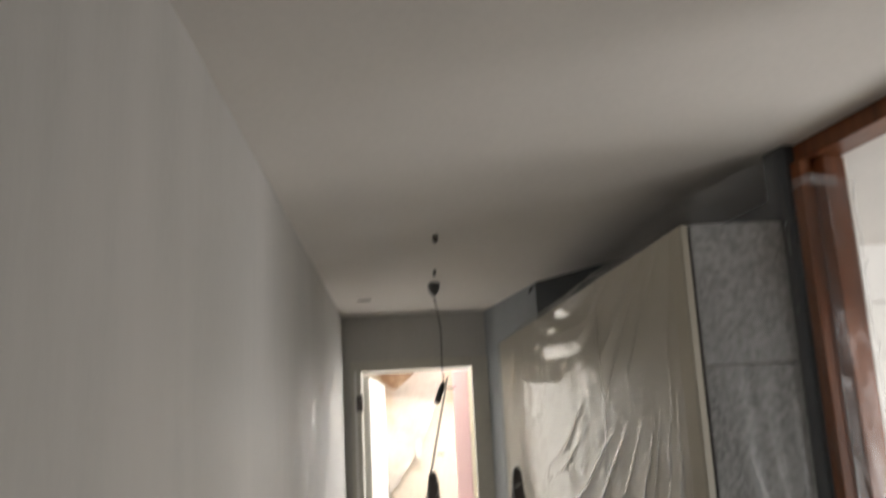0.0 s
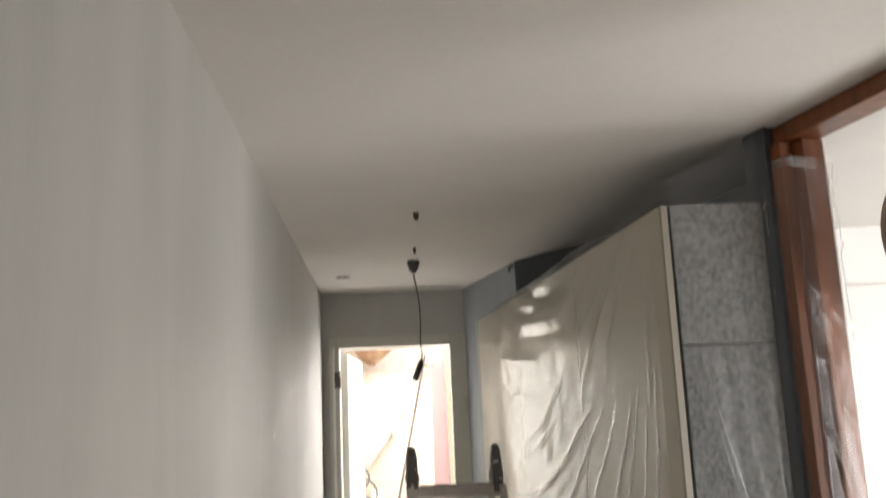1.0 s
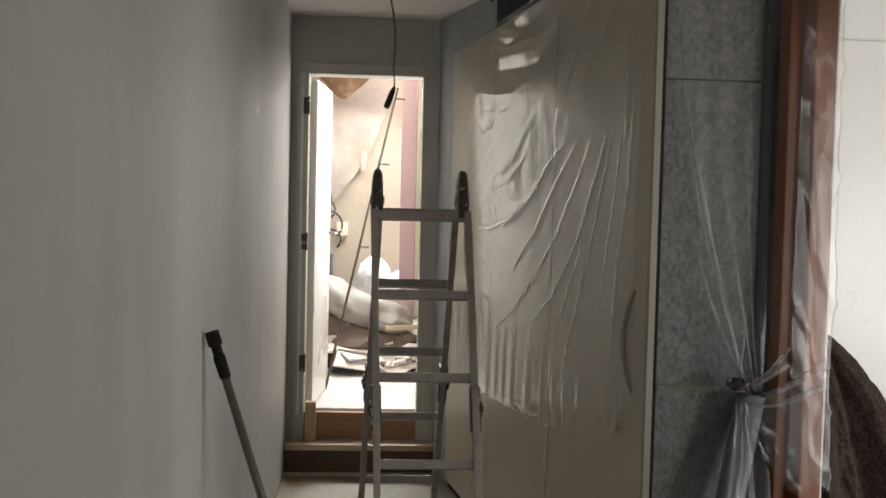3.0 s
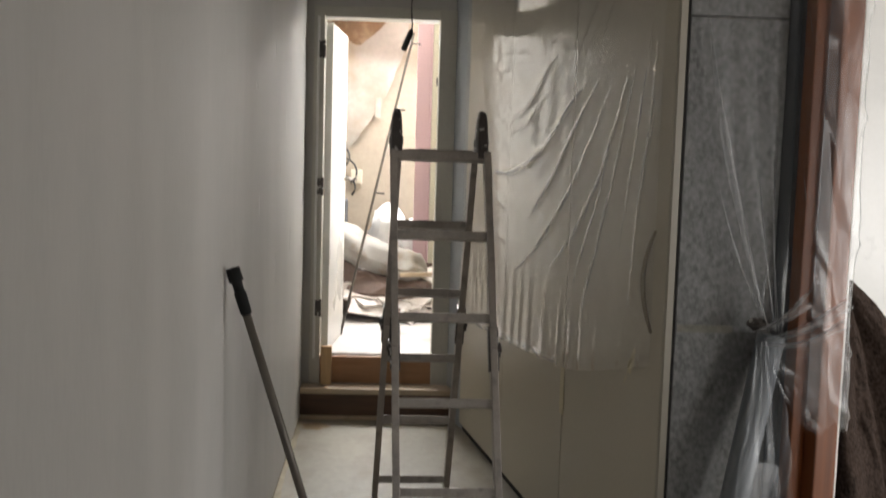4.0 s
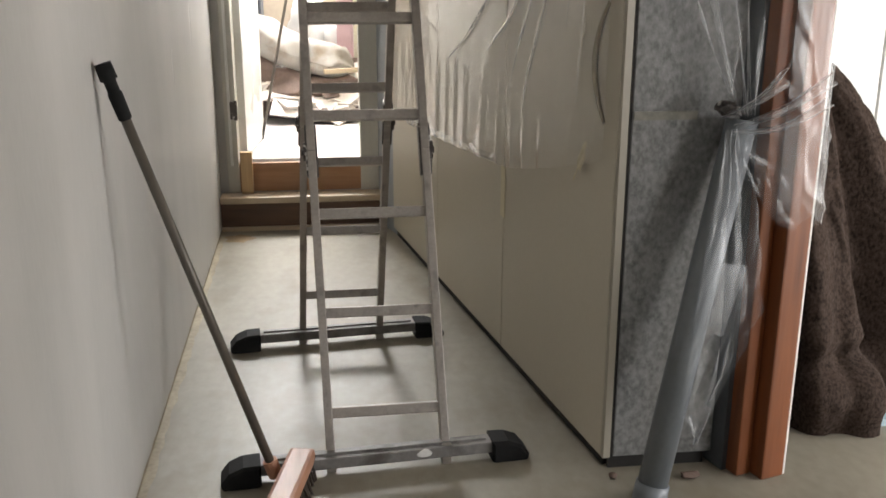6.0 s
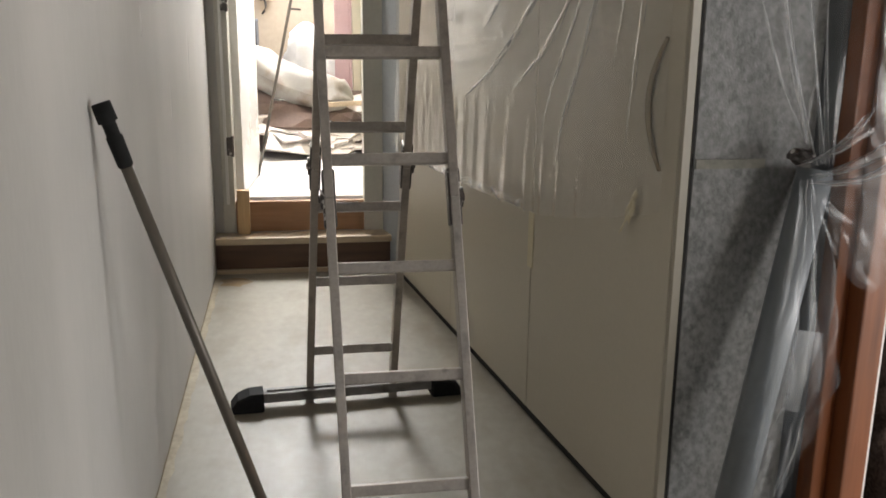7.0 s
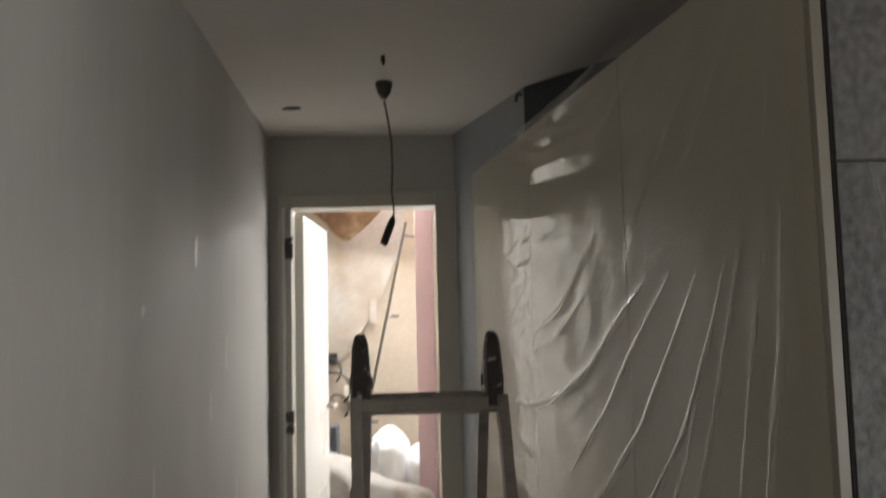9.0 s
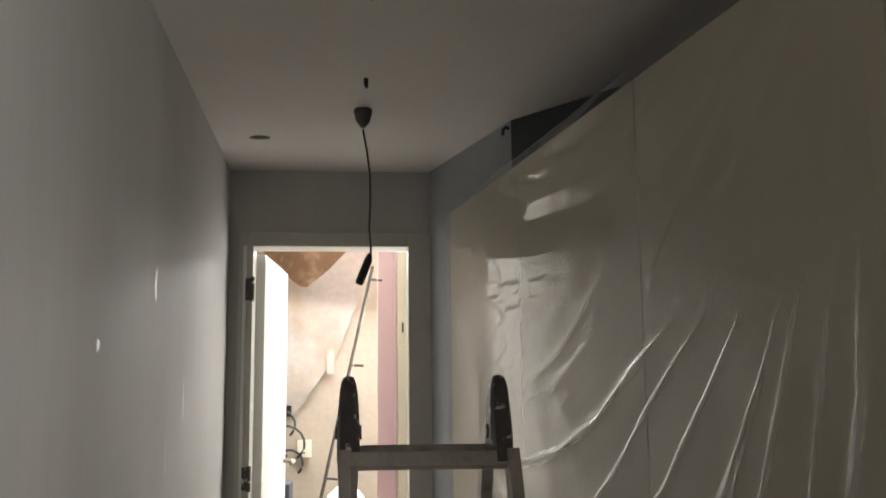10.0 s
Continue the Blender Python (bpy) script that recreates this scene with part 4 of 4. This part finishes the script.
# torn wallpaper: a hanging sheet with a ragged slanting edge
edge = [(2.94, 0.60), (2.60, 0.60), (2.35, 0.57), (2.12, 0.49), (1.95, 0.42), (1.80, 0.32), (1.62, 0.2), (1.52, 0.10), (1.38, 0.02), (1.25, -0.1)]
rows = []
for k in range(61):
    z = 2.94 - (2.94 - 1.25) * k / 60
    i = max(j for j in range(9) if edge[j][0] >= z - 1e-6)
    t = (edge[i][0] - z) / (edge[i][0] - edge[i + 1][0])
    x1 = edge[i][1] + (edge[i + 1][1] - edge[i][1]) * t + 0.012 * noise.noise(Vector((z * 14, 0, 0))) + 0.02 * noise.noise(Vector((z * 4, 2, 0)))
    rows.append([bm.verts.new((-0.6 + (x1 + 0.6) * j / 14, 7.392 - 0.02 * max(0, j - 12) ** 1.3 * (0.6 + noise.noise(Vector((z * 5, 7, 0)))) * 0.5, z)) for j in range(15)])
for r0, r1 in zip(rows, rows[1:]):
    for j in range(14):
        bm.faces.new((r0[j], r1[j], r1[j + 1], r0[j + 1]))
paper = thing("wallpaper", (0.2, 7.39, 1.25), "pale wallpaper torn away along a slanting ragged edge", "wallpaper")
part("sheet", bm, M_PAPER, paper, "", True)
bm = bmesh.new()
# hanging down in a ragged point
left, right = [], []
for k in range(15):
    z = 2.37 + 0.57 * k / 14
    wide = 0.03 + 0.95 * (z - 2.37) ** 0.9
    left.append((0.19 - 0.9 * wide - 0.06 * noise.noise(Vector((z * 9, 1, 0))), z))
    right.append((min(0.56, 0.19 + wide * 0.95 + 0.06 * noise.noise(Vector((z * 9, 5, 0)))), z))
for k in range(14):
    bm.faces.new([bm.verts.new((x, 7.384, z)) for x, z in (left[k], right[k], right[k + 1], left[k + 1])])
part("damp_stain", bm, M_STAIN, paper, "brown damp stain")
# leaning rod with pegs
rod = thing("steel_rod", (0.184, 5.69, FLOOR2), "thin steel rod with short pegs leaning across the doorway", "rod")
r0, r1 = Vector((0.184, 5.69, FLOOR2 + 0.005)), Vector((0.606, 5.70, 2.27))
part("shaft", tube(bmesh.new(), [r0, r1], 0.0085, 10), M_POLE, rod, "", True)
for t in (0.965, 0.75, 0.475, 0.22):
    p = r0.lerp(r1, t)
    part("peg", tube(bmesh.new(), [p, p + Vector((0.062, -0.004, -0.004))], 0.006, 8), M_STEEL, rod)


def sack(name, p, q, rad, seed, material, label):
    """A tied, slumped sack from p to q."""
    p, q = Vector(p), Vector(q)
    n, m = 26, 28
    d = (q - p).normalized()
    sx = d.cross(Vector((0, 0, 1))).normalized()
    sy = sx.cross(d)

    def fn(u, v):
        a = math.tau * u
        k = min(1.0, (v / 0.16) ** 0.6 if v < 0.16 else 1.0, ((1 - v) / 0.2) ** 0.7 + 0.12)
        r = rad * k * (1 + 0.25 * noise.noise(Vector((math.cos(a) * 1.3, math.sin(a) * 1.3, v * 4 + seed))) + 0.12 * noise.noise(Vector((math.cos(a) * 4, math.sin(a) * 4, v * 9 + seed))))
        if v > 0.85:
            r *= 1 + 0.3 * math.sin(a * 6)
        return p.lerp(q, v) + sx * (r * math.cos(a)) + sy * (r * math.sin(a) * 0.85) - Vector((0, 0, 0.05 * math.sin(math.pi * v)))
    return solid(name, grid(bmesh.new(), fn, m, n), material, label, "sack", group="sacks", smooth=True)


sack("sack", (-0.04, 6.62, 0.97), (0.76, 6.50, 0.66), 0.15, 1.0, M_SACK, "full woven rubble sack lying on the heap")
sack("sack", (0.40, 6.95, 0.55), (0.48, 6.92, 1.14), 0.15, 4.0, M_BAG, "white plastic bag standing behind the sack")
sack("sack", (0.72, 6.95, 0.5), (0.66, 6.90, 1.03), 0.13, 7.0, M_BAG, "white plastic bag standing behind the sack")
solid("rubble_heap", lump(bmesh.new(), (0.35, 6.86, FLOOR2 + 0.08), (0.95, 0.48, 0.34), 2.0, 0.35, 4), M_BOARD_DARK, "heap of dark demolition rubble", "rubble", "stuff")
rnd = random.Random(11)
for k in range(62):
    x, y = rnd.uniform(-0.15, 0.86), rnd.uniform(6.22, 6.6)
    z = FLOOR2 + 0.03 + (y - 6.2) * 0.66 + rnd.uniform(0, 0.05)
    big = k < 18
    L, Wd, T = (rnd.uniform(0.24, 0.44), rnd.uniform(0.12, 0.22), 0.012) if big else (rnd.uniform(0.07, 0.24), rnd.uniform(0.03, 0.10), rnd.uniform(0.008, 0.022))
    m = pose(x, y, z, rnd.uniform(8, 40), rnd.uniform(-16, 16), rnd.uniform(-40, 40))
    cut = rnd.uniform(-0.4, 0.4)
    bm = box(bmesh.new(), (-L / 2, -Wd / 2, -T / 2), (L / 2, Wd / 2, T / 2), lambda a, b, c: m @ Vector((a + cut * b * (1 if a > 0 else -0.6), b + 0.3 * cut * a, c)), 0.002)
    dark = not big and rnd.random() < 0.4
    solid("broken_board", bm, M_BOARD_DARK if dark else M_BOARD, "dark splintered board on the rubble heap" if dark else "pale broken plasterboard piece on the rubble heap", "board", group="broken boards")
solid("timber", bar(bmesh.new(), (0.56, 6.30, 0.66), (0.84, 6.38, 0.665), 0.025, 0.03, (0, 1, 0), 0.003), M_STAIR, "sawn timber lying over the rubble", "timber")
solid("dark_panel", one((0.12, 6.66, FLOOR2), (0.16, 6.95, 1.16), bevel=0.01), mat("slate_blue_plastic", (0.06, 0.07, 0.09), 0.5), "dark blue-grey panel standing by the wall", "panel")
bm = one((0.16, 7.37, 1.27), (0.25, 7.399, 1.38), bevel=0.004)
sk = thing("socket", (0.205, 7.39, 1.33), "old cream double socket on the stripped wall", "socket")
part("plate", bm, M_CREAM, sk)
for z in (1.30, 1.325, 1.35):
    part("hole", tube(bmesh.new(), [(0.205, 7.368, z), (0.205, 7.372, z)], 0.006, 8), M_CORD, sk)
for n in range(3):
    r = (0.07, 0.10, 0.06)[n]
    c = Vector((0.12 + 0.03 * n, 7.30, 1.48 - 0.12 * n))
    pts = [c + Vector((r * math.cos(a) - 0.04, 0.01 * math.sin(3 * a), r * 0.8 * math.sin(a) + 0.02 * a)) for a in [k * 0.42 - 1 for k in range(13)]]
    solid("cable", tube(bmesh.new(), pts, 0.008, 8), M_CORD, "loose black cable looping out of the wall", "cable", group="loose cables", smooth=True)
solid("junction_box", one((0.06, 7.33, 1.53), (0.12, 7.399, 1.60), bevel=0.006), M_RUBBER, "small black junction box", "junction box")
for x, z in ((0.345, 1.80),):
    solid("paper_scrap", grid(bmesh.new(), lambda u, v: (x + 0.045 * u, 7.36 + 0.02 * v, z + 0.16 * v), 3, 6), M_PAPER, "loose scrap of wallpaper", "paper")
for x0, z0 in ((-0.05, 2.86), (0.05, 2.90), (0.5, 2.9)):
    solid("rafter", bar(bmesh.new(), (x0, 5.2, 2.93), (x0 + 0.1, 7.39, 2.90), 0.07, 0.05, (1, 0, 0), 0.003), M_PINE, "bare timber joist under the ceiling", "joist", group="joists")

# ---- white panels on the far wall of the side room ----
cup = thing("wall_cupboard", (2.9, 3.69, 0), "plain white cupboard fronts on the far wall", "cupboard")
for x0, x1, z0, z1 in ((1.9, 2.84, 0.66, 2.3), (2.85, 4.4, 0.66, 2.3), (1.9, 2.84, 0.05, 0.40), (2.85, 4.4, 0.05, 0.40), (1.9, 4.4, 0.415, 0.645)):
    part("panel", one((x0, 3.675, z0), (x1, 3.698, z1), bevel=0.004), M_WHITE_PAINT, cup)

# ---- lamps by the opening ----


def turned(centre, profile, sides=40):
    """A turned shape from (radius, height) pairs."""
    bm = bmesh.new()
    rings = [[bm.verts.new((centre[0] + r * math.cos(k * math.tau / sides), centre[1] + r * math.sin(k * math.tau / sides), z)) for k in range(sides)] for r, z in profile]
    for a, b in zip(rings, rings[1:]):
        for k in range(sides):
            bm.faces.new((a[k], a[(k + 1) % sides], b[(k + 1) % sides], b[k]))
    bm.faces.new(rings[0][::-1]), bm.faces.new(rings[-1])
    return bm


M_LAMP_WOOD = wood("bent_wood", (0.34, 0.2, 0.09), (0.22, 0.11, 0.05), along=(1, 1, 0.3))
M_BROWN_SHADE = mat("dark_brown_shade", (0.06, 0.035, 0.022), 0.6, vary=0.2, scale=9)
M_WHITE_SHADE = mat("white_shade", (0.72, 0.72, 0.7), 0.6, vary=0.03)


def hoop(centre, r0, r1, y0, y1, sides=48):
    """An upright ring between two radii and two depths; a disc where the inner radius is zero."""
    bm = bmesh.new()
    cx, cz = centre
    rings = [[bm.verts.new((cx + r * math.cos(k * math.tau / sides), y, cz + r * math.sin(k * math.tau / sides))) for k in range(sides)] for r, y in ((r0, y0), (r1, y0), (r1 + 0.004, (y0 + y1) / 2), (r1, y1), (r0, y1))]
    for a, b in zip(rings, rings[1:] + rings[:1]):
        for k in range(sides):
            bm.faces.new((a[k], a[(k + 1) % sides], b[(k + 1) % sides], b[k]))
    return bm


lamp_1 = thing("pendant_lamp", (2.12, 1.95, H), "round pendant lamp with a bent wooden hoop round white", "pendant lamp", "pendant lamps")
part("hoop", hoop((2.12, 2.17), 0.215, 0.26, 1.90, 2.0), M_LAMP_WOOD, lamp_1, "", True)
part("shade", hoop((2.12, 2.17), 0.004, 0.214, 1.93, 1.97), M_WHITE_SHADE, lamp_1, "plain white round shade", True)
part("cord", tube(bmesh.new(), [(2.12, 1.95, 2.425), (2.12, 1.95, H)], 0.004, 8), M_CORD, lamp_1)
lamp_2 = thing("pendant_lamp", (1.655, 0.7, H), "pendant lamp with a turned wooden cup over a dark brown drum", "pendant lamp", "pendant lamps")
part("cup", turned((1.655, 0.7), [(0.262, 2.29), (0.272, 2.30), (0.30, 2.38), (0.325, 2.46), (0.326, 2.50), (0.2, 2.515), (0.03, 2.52)]), M_LAMP_WOOD, lamp_2, "", True)
part("shade", turned((1.655, 0.7), [(0.264, 2.13), (0.27, 2.13), (0.268, 2.295), (0.25, 2.296)]), M_BROWN_SHADE, lamp_2, "dark brown drum shade", True)
part("cord", tube(bmesh.new(), [(1.655, 0.7, 2.515), (1.655, 0.7, H)], 0.004, 8), M_CORD, lamp_2)
